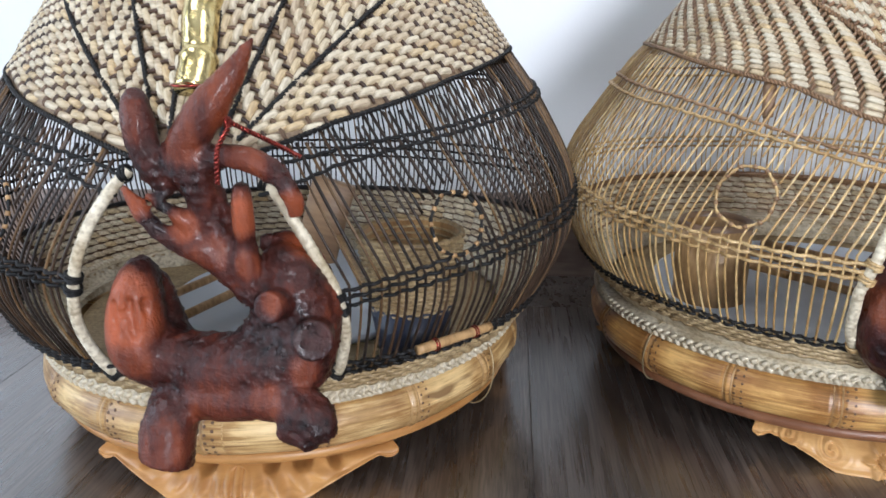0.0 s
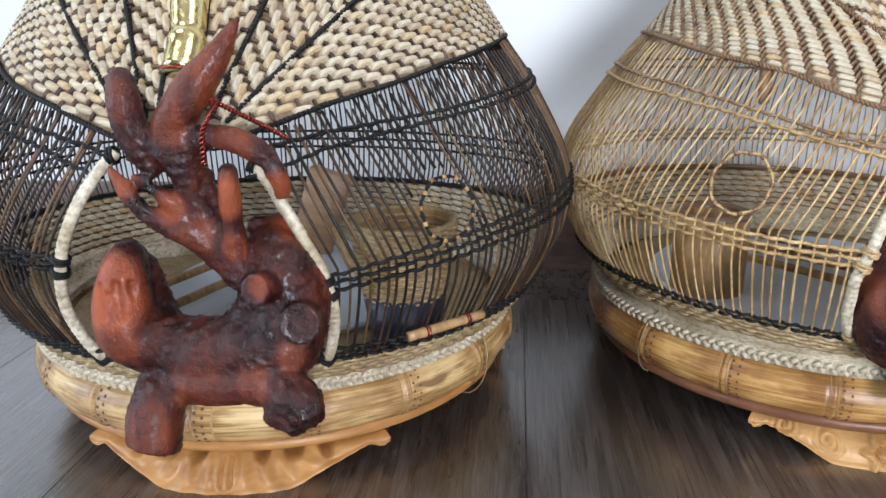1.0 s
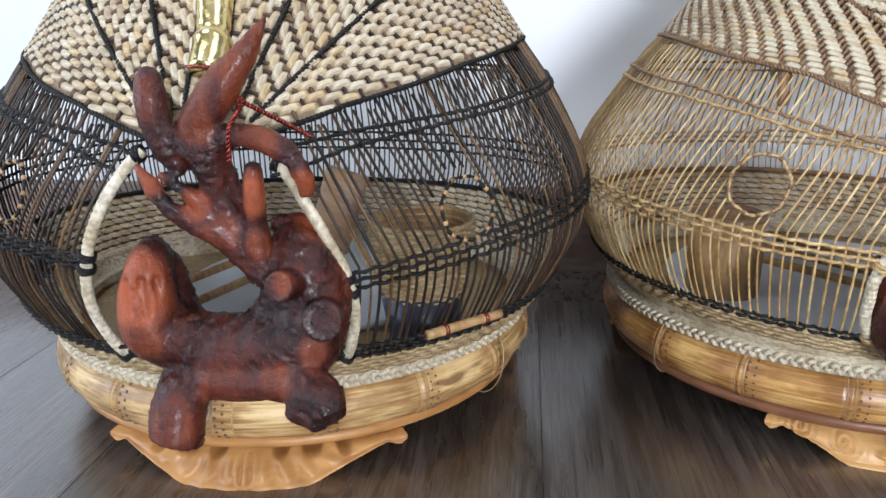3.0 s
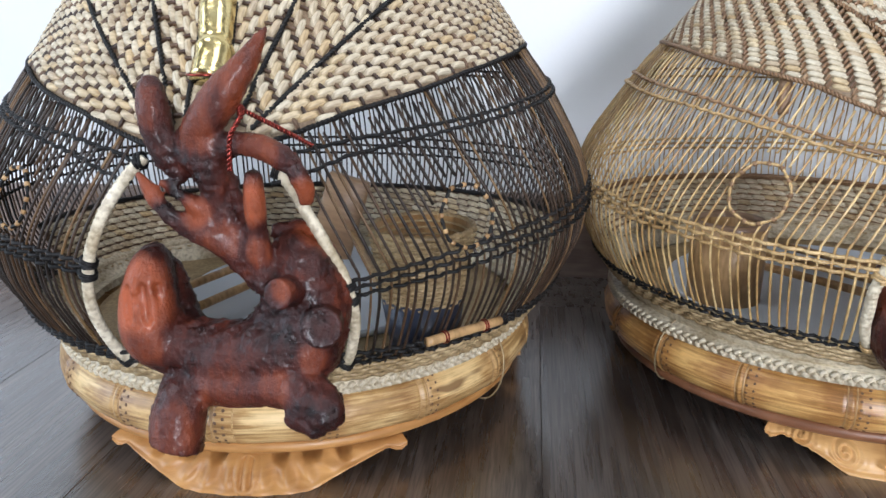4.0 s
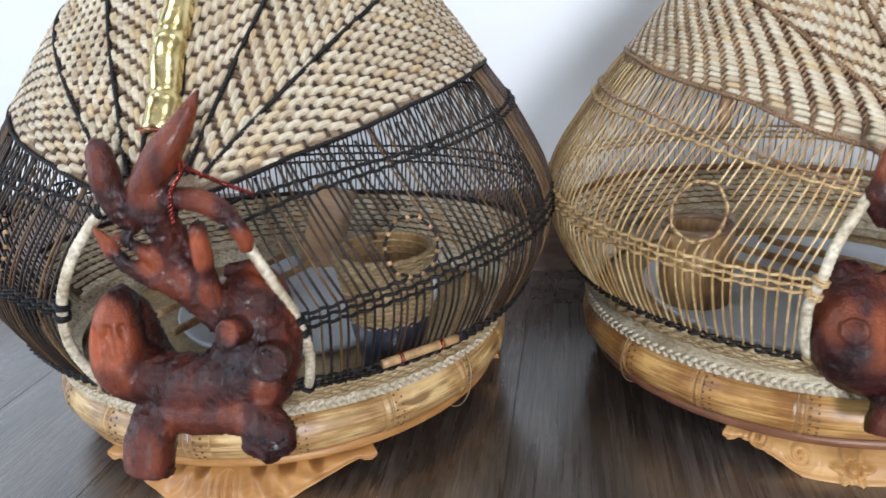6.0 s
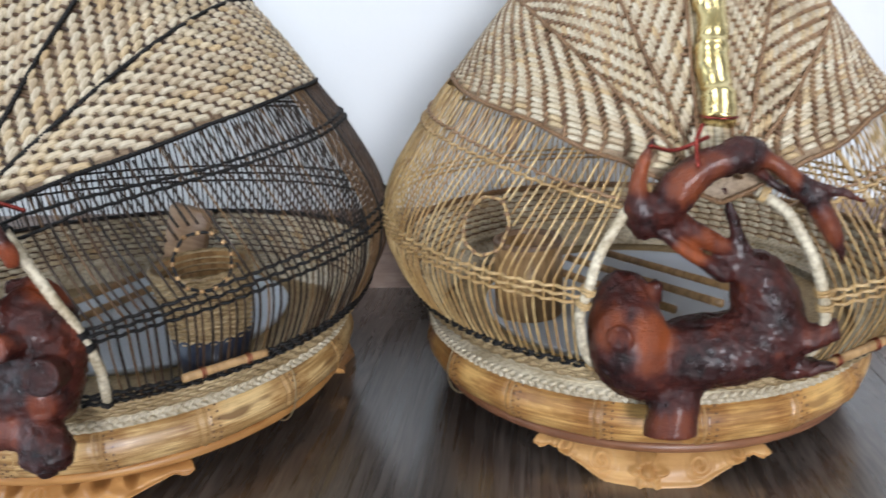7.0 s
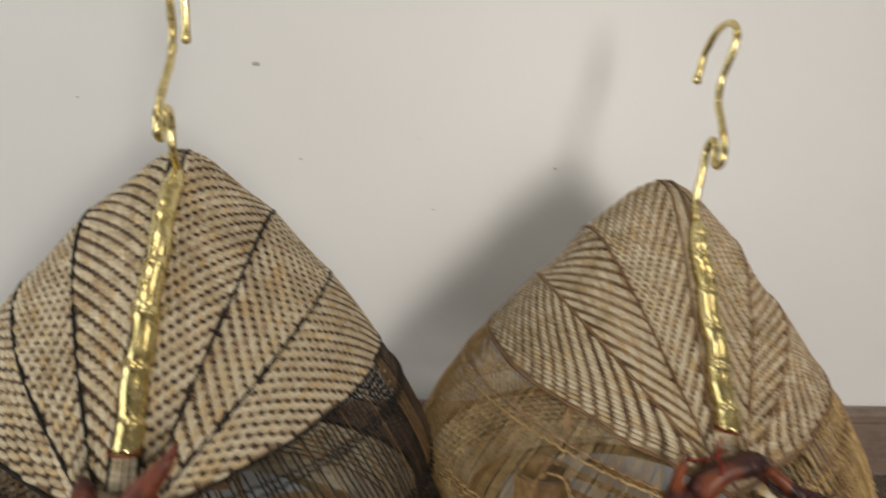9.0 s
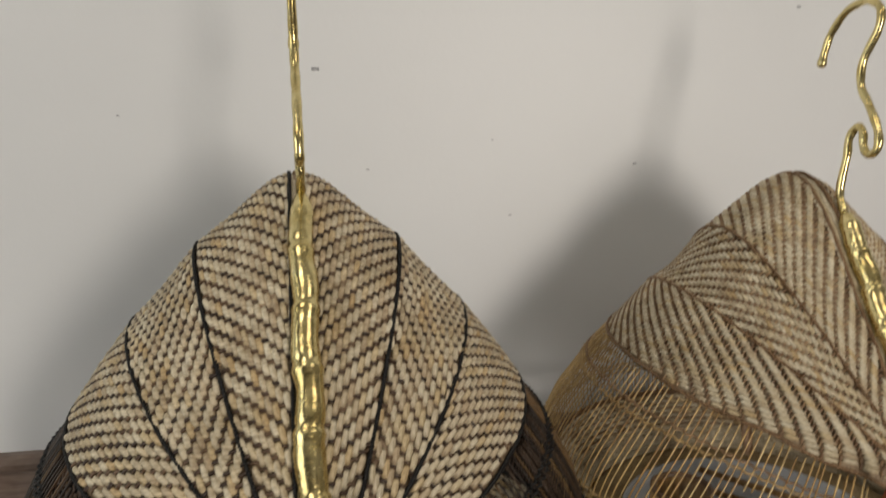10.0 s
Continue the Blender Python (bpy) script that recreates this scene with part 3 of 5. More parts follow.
def woven_roof(cage, hand, straw, strand, cord, seed):
    """The twill-woven roof. hand: +1 or -1, the way in which the twill steps in the gore beside the spine."""
    rng = random.Random(seed)
    # under-shell; its darkened straw stands for the shade between stitches
    shell = Geo()
    cols, rows = 120, 26
    verts, faces = [], []
    for i in range(cols):
        deg = 360 * i / cols
        z0 = rim_z(deg)
        for j in range(rows + 1):
            t = j / rows
            z = z0 + (SHAPE["apex"] - 0.0002 - z0) * (1 - (1 - t) ** 1.5)
            p = at_angle(deg, z, -0.0028 * min(1.0, max(0.0, (z - z0) / 0.02)))
            verts.append(p)
    for i in range(cols):
        for j in range(rows):
            a, b = i * (rows + 1) + j, ((i + 1) % cols) * (rows + 1) + j
            faces.append((a, b, b + 1, a + 1))
    shell.add(verts, faces)
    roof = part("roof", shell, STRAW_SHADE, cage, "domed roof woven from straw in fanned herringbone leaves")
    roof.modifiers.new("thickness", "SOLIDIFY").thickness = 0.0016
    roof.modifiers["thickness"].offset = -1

    period, width, step, lay = (0.0148, 0.0040, 0.0050, 5) if hand > 0 else (0.0136, 0.0031, 0.0043, 10)
    gores = [(-1.5, 20.5, 1), (20.5, 44.5, -1), (44.5, 96.0, 1)]
    spots, dark = [], []
    for side in (-1, 1):
        for lo, hi, turn in gores:
            mid = (lo + hi) / 2 if hi < 90 else 60.0
            ys = np.linspace(-0.199, 0.199, 120)
            line = np.array([fan_point(mid, y, side) for y in ys])
            arc = np.r_[0, np.cumsum(np.linalg.norm(np.diff(line, axis=0), axis=1))]
            arc -= arc[-1] / 2
            reach = np.hypot(line[:, 0] - side * POLE_X, line[:, 2] - POLE_Z)
            total = arc[-1]
            wmax = 0.075 if hi < 90 else 0.115
            long, wide, slip = period, width, step
            for j in range(int(-(wmax + 0.03) / wide), int((wmax + 0.03) / wide) + 1):
                shift = (j * slip * turn * hand) % long
                for i in range(int(-total / long) - 1, int(total / long) + 2):
                    for kind, off in (("light", 0.0), ("dark", long / 2)):
                        a = i * long + shift + off
                        w = j * wide + math.tan(radians(lay)) * turn * a
                        if abs(a) > total * 0.995 or abs(w) > wmax:
                            continue
                        y, rho = float(np.interp(a, arc, ys)), float(np.interp(a, arc, reach))
                        if rho < 0.004:
                            continue
                        alpha = mid + math.degrees(w / rho)
                        if not lo + 0.15 / rho * 0.15 < alpha < hi - 0.15 / rho * 0.15:
                            continue
                        p = fan_point(alpha, y, side)
                        if p[2] < rim_z(math.degrees(math.atan2(p[0], -p[1]))) + 0.0012:
                            continue
                        q = fan_point(alpha, y + 0.004, side)
                        n = surface_normal(p)
                        along = q - p
                        if kind == "light":
                            m = frame_matrix(p + n * 0.0004, along, n) @ Matrix.Rotation(radians(rng.uniform(-4, 4) - (lay + (6 if hand > 0 else -4)) * turn * side), 4, "Z") @ Matrix.Rotation(radians(9 * side * turn * hand), 4, "X") @ Matrix.Diagonal((rng.uniform(0.93, 1.06), rng.uniform(0.9, 1.04), rng.uniform(0.8, 1.25), 1))
                            spots.append(m)
                        elif rng.random() < 0.93:
                            across = np.cross(n, along)
                            dark.append(frame_matrix(p + n * 0.0004, across, n) @ Matrix.Rotation(radians(rng.uniform(-6, 6)), 4, "Z") @ Matrix.Diagonal((rng.uniform(0.85, 1.1), rng.uniform(0.8, 1.2), 1, 1)))
    near = lambda v: v.y < -0.10 and v.x * (1 if hand > 0 else -1) > -0.02 and v.z < 0.33
    place_pieces("straw_stitch", pillow(period * (0.87 if hand > 0 else 0.80), width * 1.15, 0.0019 * width / 0.0037, 6, 3, 0.0007, 0.36, 3.0), straw, spots, roof, near, "pale straw twill stitches")
    joined, bar = Geo(), pillow(width * 2.0, 0.48 * width, 0.0015, 4, 2, 0.0006, 0.1)
    base = np.array(bar.v)
    for m in dark:
        a = np.array(m)
        joined.add(base @ a[:3, :3].T + a[:3, 3], bar.f)
    tagged(part("weft_strand", joined, strand, roof, "thin brown cross strands"), kind="stuff")
    strip = [pt for pt in (fan_point(0.0, y, 0) for y in np.linspace(-0.199, 0.199, 90)) if pt[2] > 0.222]
    for x in (-0.0068, -0.0023, 0.0023, 0.0068):
        d = [np.array((x, pt[1], pt[2])) + surface_normal(pt) * (0.0004 + 0.0006 * math.sin(1.9 * i + 200 * x)) for i, pt in enumerate(strip)]
        part("straw_strand", tube(Geo(), d, 0.0024, 6, flat=0.45, up=[surface_normal(pt) for pt in strip]), straw, roof)
    # creases sewn with cord
    for side in (-1, 1):
        for alpha in (-1.5, 20.5, 44.5):
            pts, ups = [], []
            for y in np.linspace(-0.199, 0.199, 110):
                p = fan_point(alpha, y, side)
                if p[2] > rim_z(math.degrees(math.atan2(p[0], -p[1]))) - 0.002:
                    n = surface_normal(p)
                    pts.append(p + n * 0.0012)
            part("crease_cord", twisted(smooth_line(pts, 520), 0.00095, 0.0052), cord, roof)
    pts = [at_angle(360 * i / 1400, rim_z(360 * i / 1400), 0.0012) for i in range(1401)]
    part("rim_cord", twisted(np.array(pts), 0.00095, 0.0052), cord, roof)
    return roof


def cage_bars(cage, mat, spacing, holes, seed, gauge=0.00105):
    """Bent bars from the bottom band up to the roof's rim; they lean towards the front as they rise."""
    rng = random.Random(seed)
    deg = max(row[1] for row in SHAPE["rows"]["door"][0]) + 0.6
    while deg < 359.5 - max(row[1] for row in SHAPE["rows"]["door"][1]):
        signed = deg if deg <= 180 else deg - 360
        lean = max(0.0, min(1.0, 1.25 * math.cos(radians(signed)))) * (1 if signed > 0 else -1)
        jitter, sway = rng.uniform(-0.25, 0.25), rng.uniform(-6, 6)
        pieces, run = [], []
        for z in np.linspace(0.080, 0.272, 30):
            d = signed + jitter - lean * (118 + sway) * max(0.0, z - 0.152)
            if z > rim_z(d) + 0.001:
                break
            out = 0.0
            inside = any(((d - hd) * 0.0174533 * 0.21) ** 2 + (z - hz) ** 2 < hr ** 2 for hd, hz, hr in holes)
            if inside:
                if len(run) > 1:
                    pieces.append(run)
                run = []
            else:
                run.append(at_angle(d, z, out + 0.0002 * math.sin(40 * z + deg)))
        if len(run) > 1:
            pieces.append(run)
        for run in pieces:
            part("bar", tube(Geo(), run, gauge * rng.uniform(0.85, 1.15), 5), mat, cage)
        deg += spacing * rng.uniform(0.88, 1.12)


def band(cage, name, zfun, radius, mat, start, end, phase, spacing, swing=0.0015):
    """A strand woven over and under the bars."""
    pts = []
    n = int((end - start) / 0.42)
    for i in range(n + 1):
        d = start + (end - start) * i / n
        pts.append(at_angle(d, zfun(d), 0.0007 + swing * math.cos(math.pi * d / spacing + phase)))
    r = radius * (1 + 0.16 * np.sin(np.arange(n + 1) * 2.3))
    return part(name, tube(Geo(), pts, r, 6), mat, cage)


def wrapped(pts, n, radius, pitch):
    """A rod wrapped in rattan strip: fine ridges along its length."""
    d = smooth_line(pts, n)
    dist = np.r_[0, np.cumsum(np.linalg.norm(np.diff(d, axis=0), axis=1))]
    saw = (dist / pitch) % 1.0
    return d, radius * (0.90 + 0.14 * np.sin(math.pi * saw) ** 0.6)


def door_frame(cage, mat, cord):
    """Two bent rods, one at each side of the door; their tops end under the roof's rim."""
    rim = None
    for side, sign in ((0, 1), (1, -1)):
        low, top = 0.088, SHAPE["rows"]["door"][side][-2][0]
        line = [at_angle(sign * door_half(z, side), z, 0.001) for z in np.linspace(low, top, 12)]
        d, r = wrapped(line, 300, 0.0032, 0.0036)
        rod = part("door_rod" if rim else "door_frame", tube(Geo(), d, r, 8), mat, rim if rim else cage, "" if rim else "door rods wrapped in cream rattan")
        rim = rim if rim else rod
    # cord bindings where the bands and the lower sill are lashed to the rim
    for side, sign in ((0, 1), (1, -1)):
        for z in (along_row("middle", sign * 17), along_row("middle_low", sign * 17), 0.0925, SHAPE["rows"]["door"][side][-2][0] - 0.002):
            centre = at_angle(sign * door_half(z, side), z, 0.001)
            up = at_angle(sign * door_half(z + 0.004, side), z + 0.004, 0.001) - centre
            up /= np.linalg.norm(up)
            out = surface_normal(centre)
            flank = np.cross(up, out)
            pts = [centre + up * (0.0042 * (t / 4.0 - 0.5) + 0.0004 * math.sin(9 * t)) + 0.0042 * (math.cos(2 * math.pi * t) * out + math.sin(2 * math.pi * t) * flank) for t in np.linspace(0, 4, 57)]
            part("binding", tube(Geo(), pts, 0.0008, 5), cord, rim)
    return rim


def hole_ring(cage, deg, z, radius, mat):
    pts = []
    for i in range(90):
        a = 2 * math.pi * i / 90
        wob = 0.0004 * math.sin(7 * a)
        pts.append(at_angle(deg + math.degrees((radius + wob) * math.cos(a) / float(belly(z))), z + (radius + wob) * math.sin(a), 0.0012))
    r = 0.0010 + 0.00025 * np.sin(np.arange(90) * 1.4)
    ring = part("ring", tube(Geo(), pts, r, 6, closed=True), mat, cage, "small round feeding ring tied into the bars")
    for i in range(0, 90, 7):
        part("tie", tube(Geo(), [pts[(i + k) % 90] for k in range(3)], 0.0015, 6), STICK if mat is CORD_BLACK else CORD_BROWN, ring)
    return ring


def perch_stick(cage, d0, d1, z0, z1, mat):
    line = [at_angle(d0 + (d1 - d0) * t, z0 + (z1 - z0) * t, 0.006) for t in (0, 1)]
    line = np.array([line[0] + (line[1] - line[0]) * t for t in np.linspace(0, 1, 14)])
    r = 0.0030 + 0.0004 * np.array([1 if i in (3, 10) else 0 for i in range(14)])
    stick = part("stick", tube(Geo(), line, r, 10), mat, cage, "short bamboo stick tied along the bars")
    for t in (3, 10):
        c = line[t]
        u = (line[1] - line[0]) / np.linalg.norm(line[1] - line[0])
        g = Geo()
        for k in (-1, 1):
            ring = [c + u * 0.0009 * k + 0.0036 * (math.cos(a) * np.array((0, 0, 1.0)) + math.sin(a) * np.cross(u, (0, 0, 1.0))) for a in np.linspace(0, 2 * math.pi, 14)[:-1]]
            tube(g, ring, 0.0006, 5, closed=True)
        part("tie_wire", g, COPPER, stick, "red copper wire")


BASE = {}      # radius of the ring, and how far it sits off the axis of the bars


def base(cage, skin, offset, disc_mat, nodes=16):
    """Bamboo culms bent to a ring, on a turned disc."""
    ring = part("base_ring", bamboo_ring(offset, nodes), skin, cage, "thick bamboo ring with ridged nodes and nail holes")
    hole = Geo()
    lathe(hole, [(0.0, 0.0005), (0.0008, 0.0005), (0.0012, 0.0)], 8)
    shared = hole.mesh("nail_hole", HOLE)
    for k in range(nodes):
        deg = offset + 360 * k / nodes
        if fold(deg) == 90 or abs((deg + 180) % 360 - 180) > 95:
            continue
        for row, dd in ((0, 1.5), (1, 3.0)):
            for q in range(7):
                e = radians(64 - 18 * q - 9 * row)
                c = np.array((BASE["r"] + 0.0159 * math.cos(e), 0.0454 + 0.0171 * math.sin(e)))
                a = radians(deg + dd)
                p = np.array((c[0] * math.sin(a), -c[0] * math.cos(a), c[1]))
                n = np.array((math.cos(e) * math.sin(a), -math.cos(e) * math.cos(a), math.sin(e)))
                ob = new("nail_hole", shared)
                ob.parent, ob.matrix_local = ring, frame_matrix(p, np.array((math.cos(a), math.sin(a), 0)), n)
    for k in range(nodes):
        for dd, thick in ((-0.9, 0.0007), (0.72, 0.0009)):
            a = radians(offset + 360 * k / nodes + dd)
            pts = [((BASE["r"] + 0.0152 * math.cos(t)) * math.sin(a), -(BASE["r"] + 0.0152 * math.cos(t)) * math.cos(a), 0.0455 + 0.0162 * math.sin(t)) for t in np.linspace(0, 2 * math.pi, 30)[:-1]]
            part("node_ridge", tube(Geo(), pts, thick, 5, closed=True), STICK, ring)
    g = Geo()
    e = BASE["r"] - 0.1665
    lathe(g, [(0.0, 0.0300), (0.164 + e, 0.0300), (0.1705 + e, 0.0292), (0.1730 + e, 0.0270), (0.1726 + e, 0.0230), (0.1695 + e, 0.0206), (0.160 + e, 0.0196), (0.0, 0.0196)], 128)
    disc = part("base_disc", g, disc_mat, cage, "turned wooden disc under the bamboo ring")
    ring.location.x = disc.location.x = BASE["x"]
    return ring


def bamboo_ring(offset, nodes):
    g = Geo()
    n, k = 960, 18
    verts, uvs, faces = [], [], []
    for i in range(n):
        deg = 360 * i / n
        near = ((deg - offset + 180 / nodes) % (360 / nodes)) - 180 / nodes
        swell = 1 + 0.05 * math.exp(-(near / 1.1) ** 2) - 0.10 * math.exp(-((near - 0.70) / 0.34) ** 2) - 0.08 * math.exp(-((near + 0.95) / 0.36) ** 2)
        swell += 0.012 * math.sin(deg * 0.31 + offset) + 0.02 * math.cos(radians(near * nodes))
        a = radians(deg)
        for j in range(k):
            t = 2 * math.pi * j / k
            r = BASE["r"] + 0.0160 * swell * math.cos(t)
            z = 0.0455 + 0.0171 * swell * math.sin(t)
            verts.append((r * math.sin(a), -r * math.cos(a), z))
            uvs.append((0.0654 * (deg - offset) * nodes / 360 + 6.54, 0.094 * j / k))
    for i in range(n):
        for j in range(k):
            p, q = i * k, ((i + 1) % n) * k
            l = (j + 1) % k
            faces.append((p + j, p + l, q + l, q + j))
    g.add(verts, faces, uvs)
    return g


def skirt(cage, straw, strand, cord, seed, count, low, thick):
    """Plaited border on the ring, the woven strip above it and the dark lower band."""
    rng = random.Random(seed)
    spots = []
    n, grow = 172, BASE["r"] - 0.1645
    for i in range(n):
        a = 2 * math.pi * i / n
        for row in (0, 1):
            b = a + row * math.pi / n
            out, tall = (0.1775 + grow, 0.0650) if row == 0 else (0.1772 + grow, 0.0684)
            p = np.array((out * math.sin(b), -out * math.cos(b), tall))
            nrm = np.array((math.sin(b) * 0.85, -math.cos(b) * 0.85, 0.30 + 0.25 * row))
            side = np.array((math.cos(b), math.sin(b), 0.0))
            along = side * 0.8 + np.array((0, 0, 1.0)) * (0.62 if row else -0.62)
            spots.append(frame_matrix(p, along, nrm) @ Matrix.Diagonal((1, rng.uniform(0.9, 1.1), rng.uniform(0.9, 1.25), 1)))
    border = part("plaited_border", lathe(Geo(), [(0.170, 0.0610), (0.1762 + grow, 0.0620), (0.1766 + grow, 0.0665), (0.1758 + grow, 0.0702), (0.170, 0.0715)], 128), RATTAN, cage, "pale plaited straw border on the bamboo ring")
    border.location.x = BASE["x"] * 0.6
    place_pieces("plait_stitch", pillow(0.0056, 0.0030, 0.0014), RATTAN, sorted(spots, key=lambda m: m.translation.y), border, lambda v: v.y < 0.02, "pale plait stitches")
    strip = part("woven_strip", skirt_shell(), RATTAN, cage, "woven straw strip under the bars")
    for k in range(4):
        z = 0.0755 + 0.0036 * k
        pts = [at_angle(360 * i / 540, z + 0.0005 * math.sin(0.9 * i), 0.0009 + 0.0011 * math.cos(math.pi * i / 2.5 + math.pi * k)) for i in range(540)]
        tube(g := Geo(), pts, 0.0017, 5, closed=True, flat=0.55, up=[np.array((p[0], p[1], 0)) for p in pts])
        part("straw_strand", g, CANE, strip)
    for k in range(count):
        band(cage, "lower_band", lambda d, k=k: low + 0.0042 * k, thick, cord, 15.5, 344.5, math.pi * k, 1.27)


def skirt_shell():
    return lathe(Geo(), [(float(belly(z)) - 0.0008, z) for z in (0.060, 0.066, 0.070, 0.074, 0.078, 0.082, 0.086, 0.091)], 160)


def back_screen(cage, straw, strand, cord, low, high, seed):
    """The woven screen inside the rear half of the cage."""
    rng = random.Random(seed)
    prof = [(float(belly(z)) - 0.0035, z) for z in np.linspace(low, high, 7)]
    shell = part("back_screen", lathe(Geo(), prof, 80, start=84, sweep=192), strand, cage, "woven straw screen inside the rear bars")
    shell.modifiers.new("thickness", "SOLIDIFY").thickness = 0.0008
    g, pil = Geo(), pillow(0.0150, 0.0046, 0.0016, 4, 2)
    basev = np.array(pil.v)
    rows = int((high - low) / 0.0052)
    for r in range(rows):
        z = low + 0.003 + r * 0.0052
        n = int(math.radians(190) * belly(z) / 0.0135)
        for i in range(n):
            d = 85 + 190 * (i + 0.34 * r % 1.0) / n
            p = at_angle(d, z, -0.0058)
            nrm = -surface_normal(p)
            along = np.array((math.cos(radians(d)), math.sin(radians(d)), 0.15))
            a = np.array(frame_matrix(p, along, nrm))
            g.add(basev @ a[:3, :3].T + a[:3, 3], pil.f)
    tagged(part("straw_stitch_field", g, straw, shell, "pale straw stitches"), kind="stuff")
    for z, mat, rad in ((low, straw, 0.003), (high, cord, 0.0022)):
        pts = [at_angle(84 + 192 * i / 140, z, -0.005) for i in range(141)]
        r = rad * (1 + 0.15 * np.sin(np.arange(141) * 1.7))
        part("screen_edge", tube(Geo(), pts, r, 6), mat, shell)


def cage_floor(cage, rods, wide=0.096, shift=(0.0, 0.0)):
    part("floor_board", lathe(Geo(), [(0.0, 0.0640), (0.160, 0.0640), (0.166, 0.0660), (0.166, 0.0610), (0.0, 0.0610)], 96), CANE, cage, "pale wooden floor inside the bars")
    tray = part("tray", lathe(Geo(), [(0.0, 0.0668), (wide - 0.004, 0.0668), (wide, 0.0700), (wide + 0.0025, 0.0700), (wide, 0.0640), (0.0, 0.0640)], 96), TRAY, cage, "pale blue-grey tray on the cage floor")
    tray.location = (*shift, 0.0)
    for a, b in rods:
        line = np.linspace(np.array(a), np.array(b), 8)
        part("perch_rod", tube(Geo(), line, [0.0036] * 8, 8), STICK, cage, "thin wooden perch rod across the cage")


def foot(cage, centre, half, mat, floral, seed):
    """A carved bracket foot that follows the disc, with scrolled ends and a tapering middle."""
    rng = random.Random(seed)
    nu, nv = 260, 44
    flare = 0.016 if floral else 0.021
    def depth(u):
        s = abs(u)
        d = np.interp(s, (0, 0.36, 0.44, 0.52, 0.60, 0.70, 0.80, 0.88, 0.92, 0.96, 1.0), (0.0214, 0.0214, 0.0182, 0.0142, 0.0110, 0.0080, 0.0058, 0.0048, 0.0074, 0.0082, 0.0050))
        return float(d)
    verts, faces = [], []
    for layer, rr in ((0, 0.0), (1, -0.020)):
        for i in range(nu + 1):
            u = -1 + 2 * i / nu
            d = depth(u)
            for j in range(nv + 1):
                v = j / nv
                z = 0.0200 - v * d * 0.94
                a = radians(centre + half * u)
                r = BASE["r"] - 0.0025 + rr
                if layer == 0:
                    r += 0.004 * math.sin(math.pi * min(1, v * 1.15)) + flare * v ** 1.25 * (1 - 0.7 * abs(u) ** 2) + 0.006 * max(0, abs(u) - 0.86) / 0.14
                    w = half / 33.0 * u
                    if floral:
                        dx, dz = (w + 0.02) * 0.096, (v - 0.52) * d
                        rad, ang = math.hypot(dx, dz), math.atan2(dz, dx)
                        petal = 0.0095 + 0.0022 * math.cos(6 * ang)
                        flower = 0.0046 * (1 / (1 + math.exp((rad - petal) / 0.0006))) * (0.55 + 0.45 * math.cos(6 * ang) ** 2)
                        flower += 0.0022 * math.exp(-(rad / 0.0028) ** 2) - 0.0030 * math.exp(-((rad - 0.0042) / 0.0009) ** 2)
                        r += flower if rad < 0.0135 else 0
                        for cu, cv, turn in ((0.33, 0.42, 1), (0.60, 0.34, -1), (0.88, 0.42, 1)):
                            ex, ez = (abs(w) - cu) * 0.096, (v - cv) * d
                            rr2, ca = math.hypot(ex, ez), math.atan2(ez, ex)
                            spiral = math.cos(2 * math.pi * rr2 / 0.0042 + turn * ca)
                            r += 0.0019 * spiral * math.exp(-(rr2 / 0.0075) ** 2)
                        r += 0.0010 * math.exp(-((v - 0.93) / 0.07) ** 2)
                    else:
                        bud = math.hypot(w * 0.096 / 0.0085, (v - 0.48) * d / 0.0110)
                        r += 0.0034 * max(0.0, 1 - bud ** 4) if bud < 1 else 0
                        for gx0 in (-0.028, 0.028):
                            r -= 0.0042 * math.exp(-((w - gx0) / 0.013) ** 2) * (1 if bud < 0.75 else 0)
                        fluted = math.cos(2 * math.pi * (abs(w) - 0.10) / (0.105 + 0.05 * v))
                        if bud >= 1:
                            r += 0.0030 * fluted * math.exp(-((v - 0.58) / 0.30) ** 2) * math.exp(-(w / 0.55) ** 4)
                        for cu, wide in ((0.20, 0.055), (0.40, 0.065), (0.60, 0.05)):
                            arch = math.hypot((abs(w) - cu) / wide, (v * d - 0.0018) / 0.0056)
                            r -= 0.0160 / (1 + math.exp((arch - 0.85) / 0.06))
                        r += 0.0012 * math.exp(-((v - 0.90) / 0.08) ** 2)
                verts.append((r * math.sin(a), -r * math.cos(a), z))
    m = (nu + 1) * (nv + 1)
    for i in range(nu):
        for j in range(nv):
            a = i * (nv + 1) + j
            b = a + nv + 1
            faces.append((a, a + 1, b + 1, b))
            faces.append((m + a, m + b, m + b + 1, m + a + 1))
    for i in range(nu):
        for j in (0, nv):
            a, b = i * (nv + 1) + j, (i + 1) * (nv + 1) + j
            faces.append((a, b, m + b, m + a) if j == 0 else (b, a, m + a, m + b))
    for i in (0, nu):
        for j in range(nv):
            a = i * (nv + 1) + j
            faces.append((a, m + a, m + a + 1, a + 1) if i == 0 else (a + 1, m + a + 1, m + a, a))
    ob = part("foot", Geo().add(verts, faces), mat, cage, "carved wooden bracket foot with flowers and scrolls" if floral else "carved wooden bracket foot with leaf grooves")
    ob.location.x = BASE["x"]
    return ob


